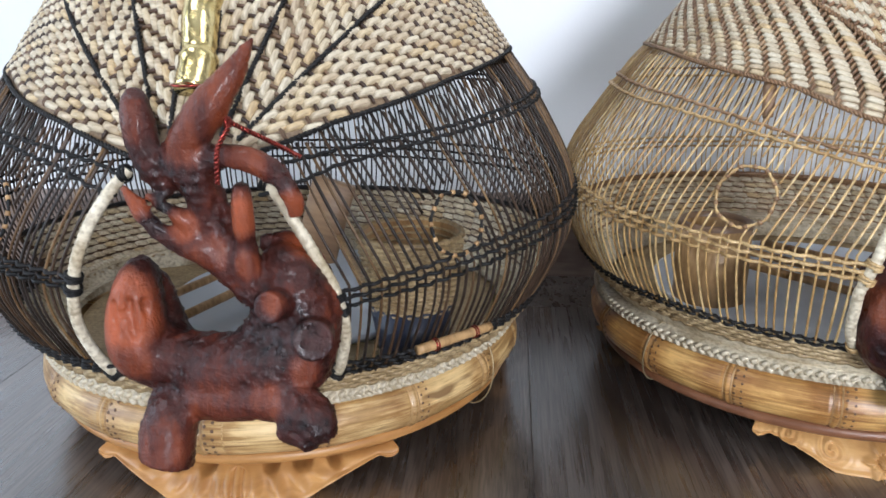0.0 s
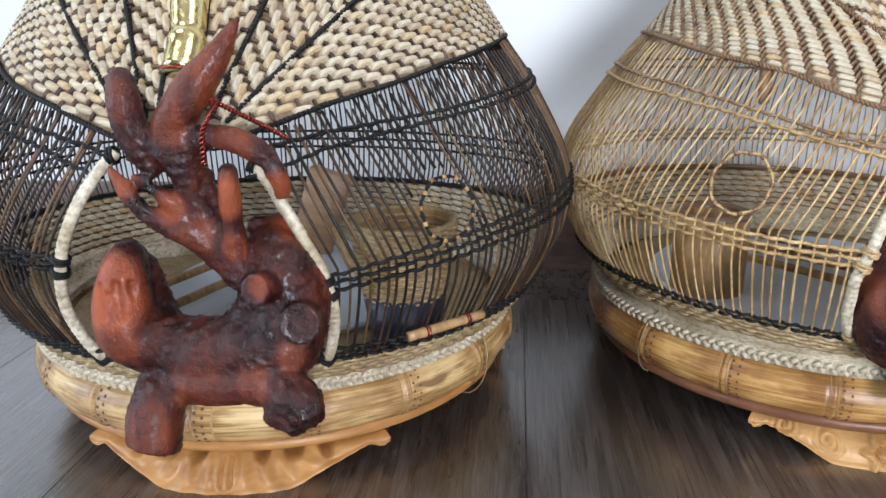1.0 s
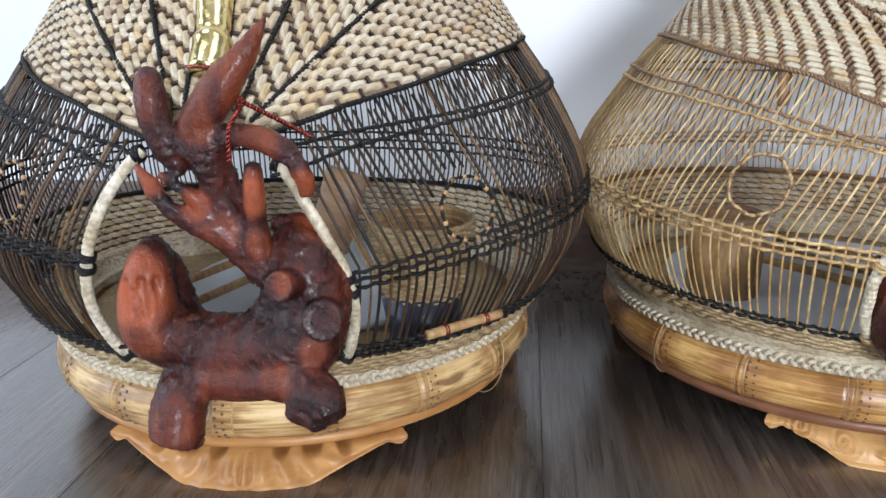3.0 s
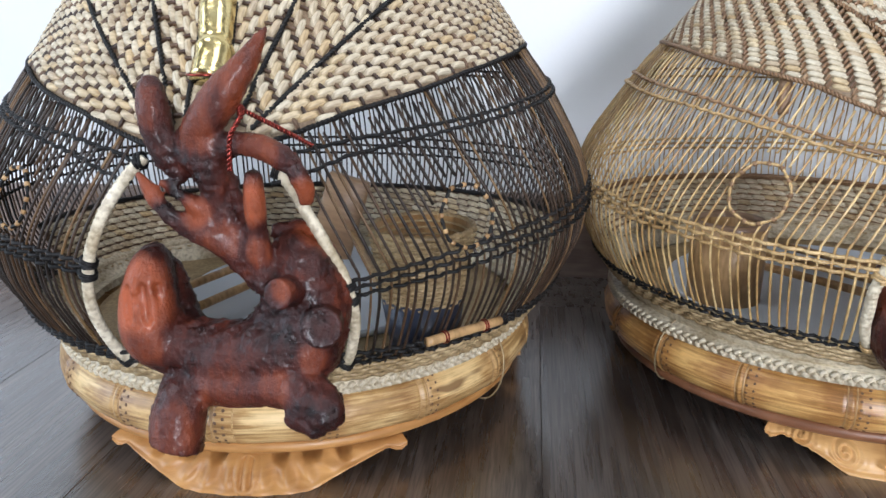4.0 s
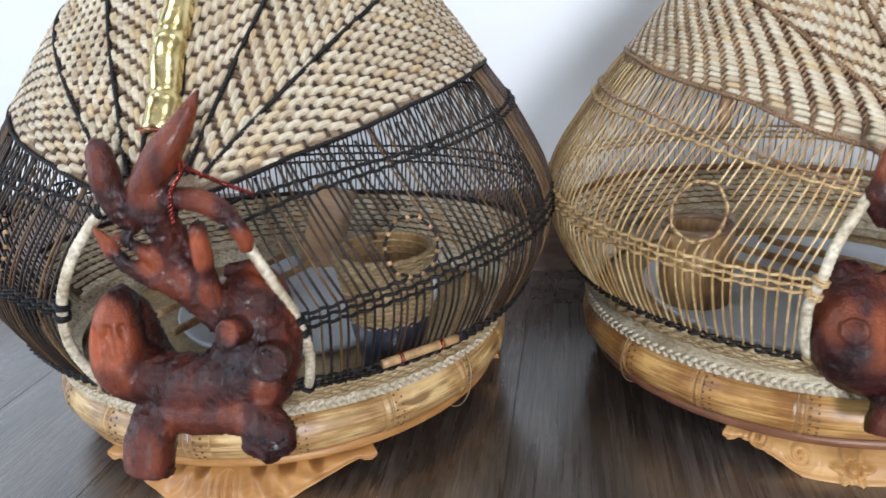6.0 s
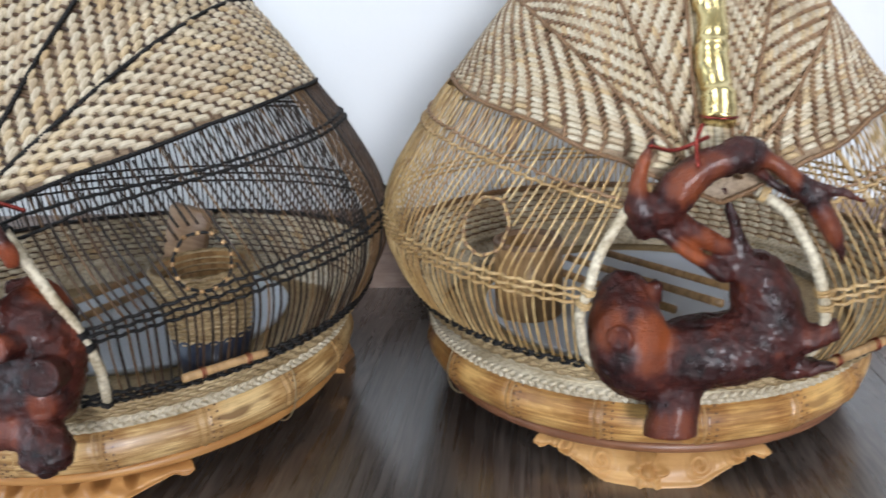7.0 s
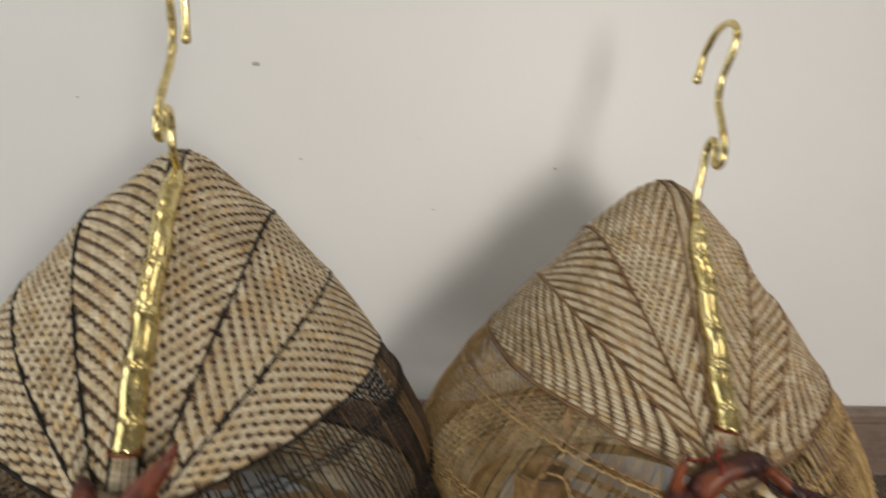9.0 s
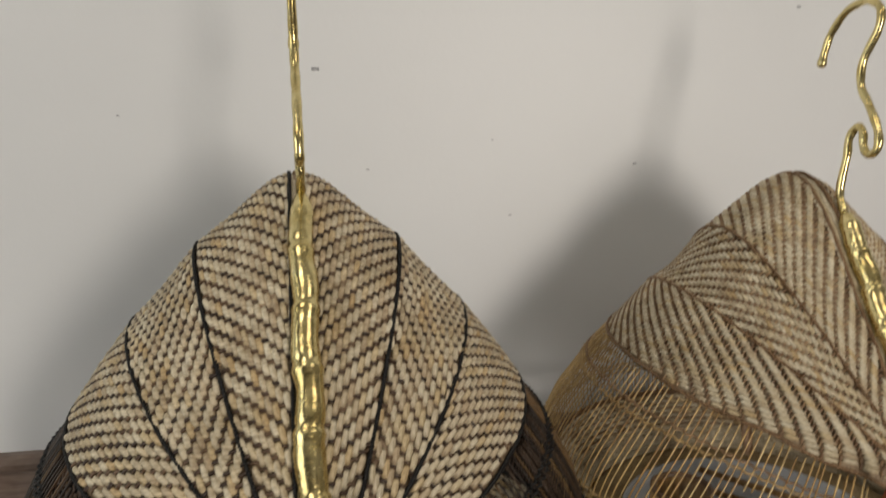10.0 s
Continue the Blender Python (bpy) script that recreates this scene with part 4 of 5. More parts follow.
def brass_hook(cage, low, top, bends, tilt_x):
    """The brass spine on the roof, shaped like a bamboo culm, and the bent hook above it."""
    a, b = np.array(low), np.array(top)
    n = 90
    pts, rad = [], []
    for i in range(n + 1):
        t = i / n
        z = a[2] + (b[2] - a[2]) * t
        r_here = float(belly(z))
        x = a[0] + (b[0] - a[0]) * t
        y = -math.sqrt(max(r_here ** 2 - x * x, 0)) - 0.006
        y = max(y, a[1] + (b[1] - a[1]) * t - 0.02)
        pts.append((x + 0.0010 * math.sin(21 * t), y, z))
        seg = (t * 5.6) % 1.0
        node = math.exp(-((seg - 0.5) / 0.07) ** 2)
        r = 0.0098 - 0.0013 * t + 0.0010 * node - 0.0007 * math.exp(-((seg - 0.62) / 0.05) ** 2) + 0.0005 * math.sin(37 * t) * math.sin(11 * t)
        if t < 0.03:
            r = 0.0097
        if t > 0.94:
            r *= 1 - 0.6 * (t - 0.94) / 0.06
        rad.append(r)
    spine = part("spine", tube(Geo(), pts, rad, 14), BRASS, cage, "polished brass spine cast like a bamboo stem")
    g = Geo()
    ring = [(pts[0][0] + 0.0100 * math.cos(t), pts[0][1] + 0.0100 * math.sin(t), pts[0][2] + 0.004) for t in np.linspace(0, 2 * math.pi, 24)[:-1]]
    part("spine_ring", tube(g, ring, 0.0007, 6, closed=True), COPPER, spine, "thin copper ring")
    line = smooth_line([pts[-1]] + list(bends), 130)
    r = np.full(130, 0.0034) + 0.0002 * np.sin(np.arange(130) * 0.9)
    r[-6:] = (0.0034, 0.0034, 0.0038, 0.0044, 0.0044, 0.0026)
    part("hook", tube(Geo(), line, r, 10), BRASS, spine, "bent brass hanging hook")
    return spine


def wire_tie(cage, deg):
    pts = []
    for t in np.linspace(0, 2 * math.pi, 30)[:-1]:
        r, z = BASE["r"] + 0.0015 + 0.0172 * math.cos(t), 0.047 + 0.0260 * math.sin(t)
        a = radians(deg + 1.2 * math.sin(t))
        pts.append((r * math.sin(a), -r * math.cos(a), z))
    part("tie_wire", tube(Geo(), pts, 0.0006, 5, closed=True), WIRE, cage, "thin tan wire looped round the bamboo ring")


def settle(c, lean, lift, depth):
    """The flexible body leans a little on its level base, and its back is flatter or deeper than its front."""
    still = ("base_ring", "base_disc", "foot", "tie_wire", "floor_board", "tray", "plaited_border", "perch_rod")
    tilt, seen = pose(0, 0, lift, 0, lean, 0), set()
    for ob in list(c.children):
        if ob.name.split(".")[0] in still:
            continue
        for p in [ob] + list(ob.children_recursive):
            if p.type != "MESH" or p.matrix_basis.translation.length > 0.001:
                continue
            if p.data.name not in seen:
                seen.add(p.data.name)
                co = np.zeros(3 * len(p.data.vertices), dtype=np.float32)
                p.data.vertices.foreach_get("co", co)
                co = co.reshape(-1, 3)
                co[:, 1] = np.where(co[:, 1] > 0, co[:, 1] * (1 + depth), co[:, 1])
                p.data.vertices.foreach_set("co", co.ravel())
                p.data.update()
        ob.matrix_basis = tilt @ ob.matrix_basis


def cage(m, label, dark):
    c = thing("bird_cage", m, label, "bird cage", "woven bird cages on the floor")
    if dark:
        straw, strand, cord, bar, ringmat, skin = STRAW, STRAND_DARK, CORD_BLACK, BAR_DARK, CORD_BLACK, BAMBOO_PALE
        holes = [(37.8, 0.1775, 0.0174), (-32.8, 0.187, 0.0166)]
        hand, disc, wood, floral = 1, WOOD_ORANGE, WOOD_ORANGE, False
    else:
        straw, strand, cord, bar, ringmat, skin = STRAW, STRAND_TAN, CORD_BROWN, BAR_GOLD, CORD_TAN, BAMBOO_GOLD
        holes = [(-38.5, 0.1765, 0.0172), (30.5, 0.176, 0.0156)]
        hand, disc, wood, floral = -1, WOOD_RED, WOOD_HONEY, True
    seed = 3 if dark else 8
    set_shape(dark)
    BASE["r"], BASE["x"] = (0.1725, -0.0035) if dark else (0.1670, 0.0)
    base(c, skin, -5.0 if dark else -18.0, disc, 17)
    centre = 1.0 if dark else -6.5
    for k in range(3):
        foot(c, centre + 120 * k, 33.0 if dark else 27.0, wood, floral, k)
    skirt(c, straw, strand, CORD_BLACK, seed, 3 if dark else 2, 0.0905 if dark else 0.0880, 0.0013 if dark else 0.0012)
    pitch = 1.36 if dark else 1.62
    cage_bars(c, bar, pitch, holes, seed, 0.00086 if dark else 0.00074)
    mid = CORD_BLACK if dark else CORD_TAN
    for k in range(3):
        band(c, "middle_band", lambda d, k=k: middle_band_z(d, k), 0.0012, mid, door_half(0.15, 0), 360 - door_half(0.155, 1), math.pi * k, pitch)
    for k in range(2):
        band(c, "upper_band", lambda d, k=k: along_row("upper" if k else "upper_low", d), 0.0011, cord if k else mid, 10.0, 350.0, math.pi * k, pitch)
    for hd, hz, hr in holes:
        hole_ring(c, hd, hz, hr, ringmat)
    door_frame(c, RATTAN, mid)
    woven_roof(c, hand, straw, strand, cord, seed)
    back_screen(c, straw, strand, cord, 0.082, 0.126 if dark else 0.122, seed)
    if dark:
        block = part("wood_block", box(Geo(), -0.022, 0.018, 0.090, 0.104, 0.067, 0.152, 0.002), WOOD_TAN, c, "upright brown wooden block inside")
        block.rotation_euler.y, block.location.x = radians(17), -0.022
        perch_stick(c, 32.4, 47.8, 0.1015, 0.1015, STICK)
        wire_tie(c, 58.0)
        cage_floor(c, [((-0.10, -0.06, 0.082), (-0.035, 0.085, 0.082)), ((-0.070, -0.085, 0.080), (0.0, 0.075, 0.080)), ((0.02, 0.10, 0.092), (0.07, -0.06, 0.092))], 0.112, (0.012, 0.012))
        brass_hook(c, (0.001, -0.178, 0.2515), (0.0025, -0.062, 0.428), [(0.0035, y, z) for y, z in ((-0.050, 0.444), (-0.052, 0.462), (-0.056, 0.474), (-0.066, 0.478), (-0.074, 0.472), (-0.078, 0.462), (-0.086, 0.456), (-0.094, 0.461), (-0.091, 0.474), (-0.075, 0.492), (-0.055, 0.508), (-0.042, 0.522), (-0.038, 0.540), (-0.045, 0.562), (-0.043, 0.580), (-0.027, 0.593), (-0.006, 0.590), (0.008, 0.573), (0.011, 0.552), (0.010, 0.531))], 0)
    else:
        tab = [at_angle(-41.5 + 0.5 * t, 0.2415 - 0.0052 * t, -0.003) for t in range(5)]
        part("rim_tab", tube(Geo(), tab, [0.0042, 0.0045, 0.0042, 0.0040, 0.0034], 6, flat=0.5, up=[surface_normal(p) for p in tab]), WOOD_BROWN, c, "brown tab under the roof rim")
        perch_stick(c, 20.5, 34.5, 0.094, 0.107, STICK)
        wire_tie(c, -60.0)
        cage_floor(c, [((-0.08, 0.06, 0.080), (0.02, -0.06, 0.080)), ((-0.05, 0.08, 0.080), (0.06, -0.05, 0.080)), ((-0.01, 0.09, 0.080), (0.09, -0.03, 0.080))], 0.128)
        brass_hook(c, (0.001, -0.170, 0.2415), (0.009, -0.052, 0.390), [(0.0112 + 0.11 * (z - 0.40), y, z) for y, z in ((-0.044, 0.408), (-0.043, 0.438), (-0.041, 0.453), (-0.047, 0.463), (-0.055, 0.459), (-0.059, 0.448), (-0.067, 0.441), (-0.075, 0.447), (-0.071, 0.461), (-0.056, 0.480), (-0.041, 0.497), (-0.037, 0.518), (-0.046, 0.543), (-0.043, 0.560), (-0.026, 0.568), (-0.004, 0.562), (0.010, 0.545), (0.014, 0.530), (0.015, 0.514))], 0)
    settle(c, 0.24 if dark else 2.0, 0.0 if dark else 0.003, -0.24 if dark else -0.02)
    return c


CAGE_1 = pose(-0.192, 0.557, 0.0, 0, 0, 3.5)
CAGE_2 = pose(0.2425, 0.606, 0.0, 0, 0, 3.0)
cage(CAGE_1, "pear-shaped cage of dark bars with a straw herringbone roof", True)
cage(CAGE_2, "pear-shaped cage of golden bamboo bars with a straw roof", False)


# ---------------------------------------------------------------- driftwood roots at the doors
def root_surface(chains, step, blend, seed, scraped, sawn, cuts, nicks, crust=1.0):
    """Blends tapered limbs, rows of (x, y, z, radius), into one skin: rough crust, smooth where scraped.
    sawn: stubs of cut twigs (point, axis, radius, length); cuts: limbs sawn off flat (point, normal, reach)."""
    pts = np.vstack([np.array(c) for c in chains])
    lo, hi = pts[:, :3].min(0) - 0.034, pts[:, :3].max(0) + 0.034
    axes = [np.arange(lo[k], hi[k], step) for k in range(3)]
    gx, gy, gz = np.meshgrid(*axes, indexing="ij")
    total = np.zeros(gx.shape)
    for c in chains:
        fine = smooth_line([(x, y, z, 1.0 * r) for x, y, z, r in c], 4 * len(c))
        best = np.full(gx.shape, 9.0)
        for a, b in zip(fine[:-1], fine[1:]):
            ab, reach = b[:3] - a[:3], max(a[3], b[3]) + 0.012
            low, high = np.minimum(a[:3], b[:3]) - reach, np.maximum(a[:3], b[:3]) + reach
            cut = tuple(slice(max(0, int((low[k] - lo[k]) / step)), int((high[k] - lo[k]) / step) + 2) for k in range(3))
            x, y, z = gx[cut] - a[0], gy[cut] - a[1], gz[cut] - a[2]
            t = np.clip((x * ab[0] + y * ab[1] + z * ab[2]) / (ab @ ab + 1e-12), 0, 1)
            d = np.sqrt((x - t * ab[0]) ** 2 + (y - t * ab[1]) ** 2 + (z - t * ab[2]) ** 2) - np.maximum(a[3] + t * (b[3] - a[3]), 0.0012)
            best[cut] = np.minimum(best[cut], d)
        total += np.exp(-np.clip(best / blend, -30, 60))
    f = -blend * np.log(total + 1e-30)
    rng = np.random.default_rng(seed)
    worn = np.zeros(gx.shape)
    for x, y, z, r, level in scraped:
        worn = np.maximum(worn, level * np.clip(1.75 - 1.15 * np.sqrt((gx - x) ** 2 + (gy - y) ** 2 + (gz - z) ** 2) / r, 0, 1))
    rough = crust * (1.0 - 0.85 * np.clip(worn * 1.6, 0, 1))
    wave = 2.0 * np.sin(41 * gx + 3) * np.sin(37 * gz + 1)
    for freq, amp in ((110, 0.0007), (330, 0.0007), (620, 0.0007), (1150, 0.0008)):
        for _ in range(5):
            k = rng.normal(size=3)
            k = k / np.linalg.norm(k) * freq
            s = np.sin(k[0] * gx + k[1] * gy + k[2] * gz + wave + rng.uniform(0, 6.28))
            f += rough * amp / 2.2 * (s if freq < 200 else 1.3 * np.abs(s) - 0.6)
    for p, axis, r, length in sawn:
        p, axis = np.array(p), np.array(axis) / np.linalg.norm(axis)
        along = (gx - p[0]) * axis[0] + (gy - p[1]) * axis[1] + (gz - p[2]) * axis[2]
        away = np.sqrt(np.maximum((gx - p[0]) ** 2 + (gy - p[1]) ** 2 + (gz - p[2]) ** 2 - along ** 2, 0))
        lip = 0.0008 * np.exp(-((away - 0.88 * r) / 0.0012) ** 2)
        f = np.minimum(f, np.maximum(np.maximum(away - r, along - lip), -along - length))
    for p, axis, reach in cuts:
        p, axis = np.array(p), np.array(axis) / np.linalg.norm(axis)
        along = (gx - p[0]) * axis[0] + (gy - p[1]) * axis[1] + (gz - p[2]) * axis[2]
        close = (gx - p[0]) ** 2 + (gy - p[1]) ** 2 + (gz - p[2]) ** 2 < reach ** 2
        f = np.where(close, np.maximum(f, along), f)
    for p, q, r in nicks:
        p, q = np.array(p), np.array(q)
        ab = q - p
        t = np.clip(((gx - p[0]) * ab[0] + (gy - p[1]) * ab[1] + (gz - p[2]) * ab[2]) / (ab @ ab), 0, 1)
        f = np.maximum(f, r - np.sqrt((gx - p[0] - t * ab[0]) ** 2 + (gy - p[1] - t * ab[1]) ** 2 + (gz - p[2] - t * ab[2]) ** 2))
    inside = f < 0
    corners = [inside[i:inside.shape[0] - 1 + i, j:inside.shape[1] - 1 + j, k:inside.shape[2] - 1 + k] for i in (0, 1) for j in (0, 1) for k in (0, 1)]
    count = sum(c.astype(int) for c in corners)
    cells = np.argwhere((count > 0) & (count < 8))
    index = -np.ones(count.shape, int)
    index[tuple(cells.T)] = np.arange(len(cells))
    acc, num = np.zeros((len(cells), 3)), np.zeros(len(cells))
    offs = [(0, 0, 0), (0, 0, 1), (0, 1, 0), (0, 1, 1), (1, 0, 0), (1, 0, 1), (1, 1, 0), (1, 1, 1)]
    for a in offs:
        for b in offs:
            if sum(np.abs(np.subtract(a, b))) == 1 and a < b:
                fa, fb = f[tuple((cells + a).T)], f[tuple((cells + b).T)]
                cross = (fa < 0) != (fb < 0)
                t = np.where(cross, fa / (fa - fb + 1e-15), 0)
                p = cells + np.array(a) + t[:, None] * (np.array(b) - np.array(a))
                acc[cross] += p[cross]
                num[cross] += 1
    verts = lo + acc / num[:, None] * step
    faces = []
    for axis in range(3):
        s = [slice(1, -1)] * 3
        s0, s1 = list(s), list(s)
        s0[axis], s1[axis] = slice(0, -1), slice(1, None)
        a, b = inside[tuple(s0)], inside[tuple(s1)]
        for flip in (False, True):
            edge = np.argwhere((a & ~b) if not flip else (~a & b))
            off = np.ones(3, int)
            off[axis] = 0
            edge = edge + off
            u, v = [k for k in range(3) if k != axis]
            eu, ev = np.zeros(3, int), np.zeros(3, int)
            eu[u], ev[v] = 1, 1
            quad = [edge, edge - eu, edge - eu - ev, edge - ev]
            q = np.stack([index[tuple(x.T)] for x in quad], 1)
            if (axis == 1) == (not flip):
                q = q[:, ::-1]
            faces.extend(map(tuple, q[:, ::-1]))
    skin = Geo()
    skin.v = [tuple(p) for p in verts]
    skin.f = [tuple(int(i) for i in q) for q in faces]
    skin.uv = [(0.0, 0.0)] * len(skin.v)
    bare = np.zeros(len(verts))
    for x, y, z, r, level in scraped:
        bare = np.maximum(bare, level * np.clip(1.75 - 1.15 * np.linalg.norm(verts - (x, y, z), axis=1) / r, 0, 1))
    return skin, bare


root_1_left_lobe = [(-0.0193, -0.198, 0.1615, 0.009), (-0.0182, -0.205, 0.1553, 0.0124), (-0.0199, -0.207, 0.1386, 0.0155), (-0.0191, -0.208, 0.1213, 0.0157), (-0.013, -0.206, 0.1092, 0.011)]
root_1_lobe_flank = [(-0.0177, -0.19, 0.1518, 0.0098), (-0.0152, -0.19, 0.1322, 0.0131), (-0.0066, -0.195, 0.1145, 0.0149)]
root_1_belly = [(-0.0094, -0.202, 0.1158, 0.0177), (0.0131, -0.203, 0.1124, 0.0188), (0.0392, -0.205, 0.113, 0.0198), (0.0613, -0.205, 0.1189, 0.0184)]
root_1_low_belly = [(0.0061, -0.212, 0.0965, 0.0102), (0.0259, -0.214, 0.097, 0.0119), (0.0454, -0.216, 0.0991, 0.0118), (0.0612, -0.218, 0.0979, 0.0099)]
root_1_left_knob = [(-0.0054, -0.208, 0.0972, 0.011), (-0.0027, -0.218, 0.0875, 0.0144), (-0.0039, -0.222, 0.0763, 0.015), (-0.0038, -0.226, 0.0601, 0.0138)]
root_1_right_knob = [(0.0600, -0.216, 0.1005, 0.0115), (0.0690, -0.221, 0.0965, 0.0132), (0.0765, -0.225, 0.0930, 0.0125), (0.0800, -0.227, 0.0905, 0.0095)]
root_1_knob_burr = [(0.0640, -0.226, 0.0880, 0.0075), (0.0735, -0.229, 0.0840, 0.0070)]
root_1_right_mass = [(0.0635, -0.203, 0.1149, 0.0185), (0.067, -0.2, 0.1363, 0.019), (0.0629, -0.198, 0.1542, 0.0176), (0.0563, -0.198, 0.1679, 0.0111)]
root_1_right_edge = [(0.0748, -0.198, 0.1229, 0.0096), (0.0792, -0.194, 0.1408, 0.0084), (0.0744, -0.19, 0.1582, 0.0077)]
root_1_saddle = [(0.0381, -0.2, 0.1221, 0.0121), (0.0506, -0.204, 0.1435, 0.01), (0.0429, -0.204, 0.1617, 0.0099)]
root_1_back_plate = [(0.048, -0.19, 0.176, 0.0059), (0.0603, -0.186, 0.1737, 0.0072), (0.0712, -0.184, 0.1593, 0.0073), (0.0764, -0.184, 0.1401, 0.0055)]
root_1_trunk = [(0.0441, -0.204, 0.1572, 0.0105), (0.0365, -0.205, 0.1694, 0.0092), (0.0297, -0.207, 0.1832, 0.0085), (0.0251, -0.21, 0.1984, 0.0078), (0.0232, -0.212, 0.2129, 0.0093), (0.0242, -0.212, 0.2226, 0.0104)]
root_1_collar = [(0.0195, -0.212, 0.2184, 0.0093), (0.0116, -0.213, 0.2212, 0.0077)]
root_1_left_spike = [(0.0069, -0.212, 0.2098, 0.0055), (0.0013, -0.214, 0.2226, 0.0082), (-0.0008, -0.215, 0.2377, 0.0092), (-0.0011, -0.215, 0.2483, 0.0077), (-0.0022, -0.214, 0.253, 0.0053)]
root_1_right_spike = [(0.0118, -0.213, 0.2226, 0.0066), (0.0227, -0.215, 0.2352, 0.0096), (0.0334, -0.214, 0.2484, 0.0095), (0.0435, -0.212, 0.2612, 0.0068), (0.0504, -0.21, 0.2713, 0.0039), (0.0543, -0.208, 0.2783, 0.0016)]
root_1_right_arm = [(0.0257, -0.212, 0.2232, 0.0071), (0.0418, -0.216, 0.2254, 0.0064), (0.0549, -0.218, 0.2232, 0.0064), (0.0658, -0.219, 0.2163, 0.0061), (0.0716, -0.218, 0.2067, 0.0051), (0.0717, -0.216, 0.1975, 0.0038)]
root_1_left_finger = [(0.0352, -0.207, 0.1625, 0.0063), (0.0234, -0.211, 0.1768, 0.0074), (0.0097, -0.215, 0.1834, 0.0067), (0.0006, -0.218, 0.1926, 0.0055), (-0.005, -0.219, 0.2021, 0.0041), (-0.0103, -0.219, 0.2104, 0.0019)]
root_1_inner_finger = [(0.0255, -0.209, 0.1778, 0.0057), (0.017, -0.213, 0.1918, 0.005), (0.0078, -0.216, 0.2008, 0.0036), (0.0009, -0.217, 0.2065, 0.0022)]
root_1_rib = [(0.0418, -0.2, 0.1665, 0.0058), (0.0348, -0.204, 0.1885, 0.0051), (0.0294, -0.208, 0.2066, 0.0056)]
root_1_stub = [(0.0418, -0.207, 0.1702, 0.0086), (0.0438, -0.211, 0.1847, 0.0062), (0.0449, -0.214, 0.1998, 0.0055), (0.0453, -0.214, 0.2109, 0.0049)]
ROOT_1 = [root_1_left_lobe, root_1_lobe_flank, root_1_belly, root_1_low_belly, root_1_left_knob, root_1_right_knob, root_1_knob_burr, root_1_right_mass, root_1_right_edge, root_1_saddle, root_1_back_plate, root_1_trunk, root_1_collar, root_1_left_spike, root_1_right_spike, root_1_right_arm, root_1_left_finger, root_1_inner_finger, root_1_rib, root_1_stub]
root_2_lobe = [(-0.0385, -0.18, 0.1403, 0.0177), (-0.0372, -0.188, 0.1239, 0.0241), (-0.0335, -0.19, 0.1048, 0.0243), (-0.0203, -0.188, 0.0894, 0.0164)]
root_2_lobe_horn = [(-0.0441, -0.182, 0.1471, 0.0073), (-0.0442, -0.182, 0.1545, 0.0044)]
root_2_lobe_lip = [(-0.0244, -0.184, 0.1418, 0.0087), (-0.0202, -0.184, 0.1488, 0.0051)]
root_2_belly = [(-0.0203, -0.186, 0.1027, 0.0207), (0.0047, -0.188, 0.1078, 0.0242), (0.0296, -0.188, 0.1117, 0.024), (0.0473, -0.186, 0.1226, 0.021)]
root_2_low_knob = [(-0.0061, -0.192, 0.0854, 0.0155), (-0.0105, -0.2, 0.0694, 0.0161), (-0.0121, -0.204, 0.0480, 0.0170)]
root_2_right_mass = [(0.046, -0.186, 0.1147, 0.0211), (0.0434, -0.184, 0.1374, 0.0209), (0.0371, -0.184, 0.1568, 0.0157), (0.0242, -0.186, 0.1615, 0.0092)]
root_2_right_knob = [(0.0549, -0.192, 0.1156, 0.0115), (0.0686, -0.197, 0.1219, 0.0085), (0.0807, -0.2, 0.129, 0.007)]
root_2_low_right_knob = [(0.0559, -0.192, 0.0997, 0.0094), (0.07, -0.197, 0.1023, 0.0057), (0.0789, -0.199, 0.1045, 0.0035)]
root_2_spur = [(0.0292, -0.186, 0.1652, 0.0085), (0.0248, -0.187, 0.1805, 0.0056), (0.0194, -0.188, 0.1955, 0.0038), (0.0145, -0.189, 0.2095, 0.0014)]
root_2_front_neck = [(0.0164, -0.19, 0.16, 0.0071), (0.0035, -0.193, 0.1681, 0.0045), (-0.0092, -0.195, 0.1771, 0.0042), (-0.0196, -0.195, 0.1856, 0.0042)]
root_2_back_neck = [(0.0274, -0.186, 0.1671, 0.0071), (0.0127, -0.188, 0.1766, 0.0063), (-0.0018, -0.19, 0.1855, 0.007), (-0.0159, -0.191, 0.1952, 0.0083)]
root_2_head = [(-0.0299, -0.194, 0.1891, 0.0083), (-0.03, -0.194, 0.1981, 0.011), (-0.0182, -0.194, 0.2015, 0.011), (-0.0118, -0.195, 0.2123, 0.0116)]
root_2_left_horn = [(-0.0343, -0.196, 0.2024, 0.0082), (-0.0347, -0.198, 0.2153, 0.0051), (-0.0323, -0.199, 0.2276, 0.0037), (-0.0273, -0.199, 0.2405, 0.001)]
root_2_arch = [(-0.0134, -0.195, 0.2088, 0.0123), (-0.0023, -0.196, 0.2211, 0.0104), (0.0091, -0.196, 0.2268, 0.0094), (0.022, -0.196, 0.2299, 0.0093)]
root_2_arch_node = [(0.0203, -0.196, 0.231, 0.01), (0.0266, -0.197, 0.2311, 0.008)]
root_2_right_arm = [(0.0282, -0.197, 0.232, 0.0053), (0.0409, -0.2, 0.223, 0.0046), (0.0537, -0.203, 0.2115, 0.0066), (0.062, -0.205, 0.1999, 0.0066), (0.0711, -0.206, 0.1827, 0.005), (0.0783, -0.207, 0.1616, 0.0013)]
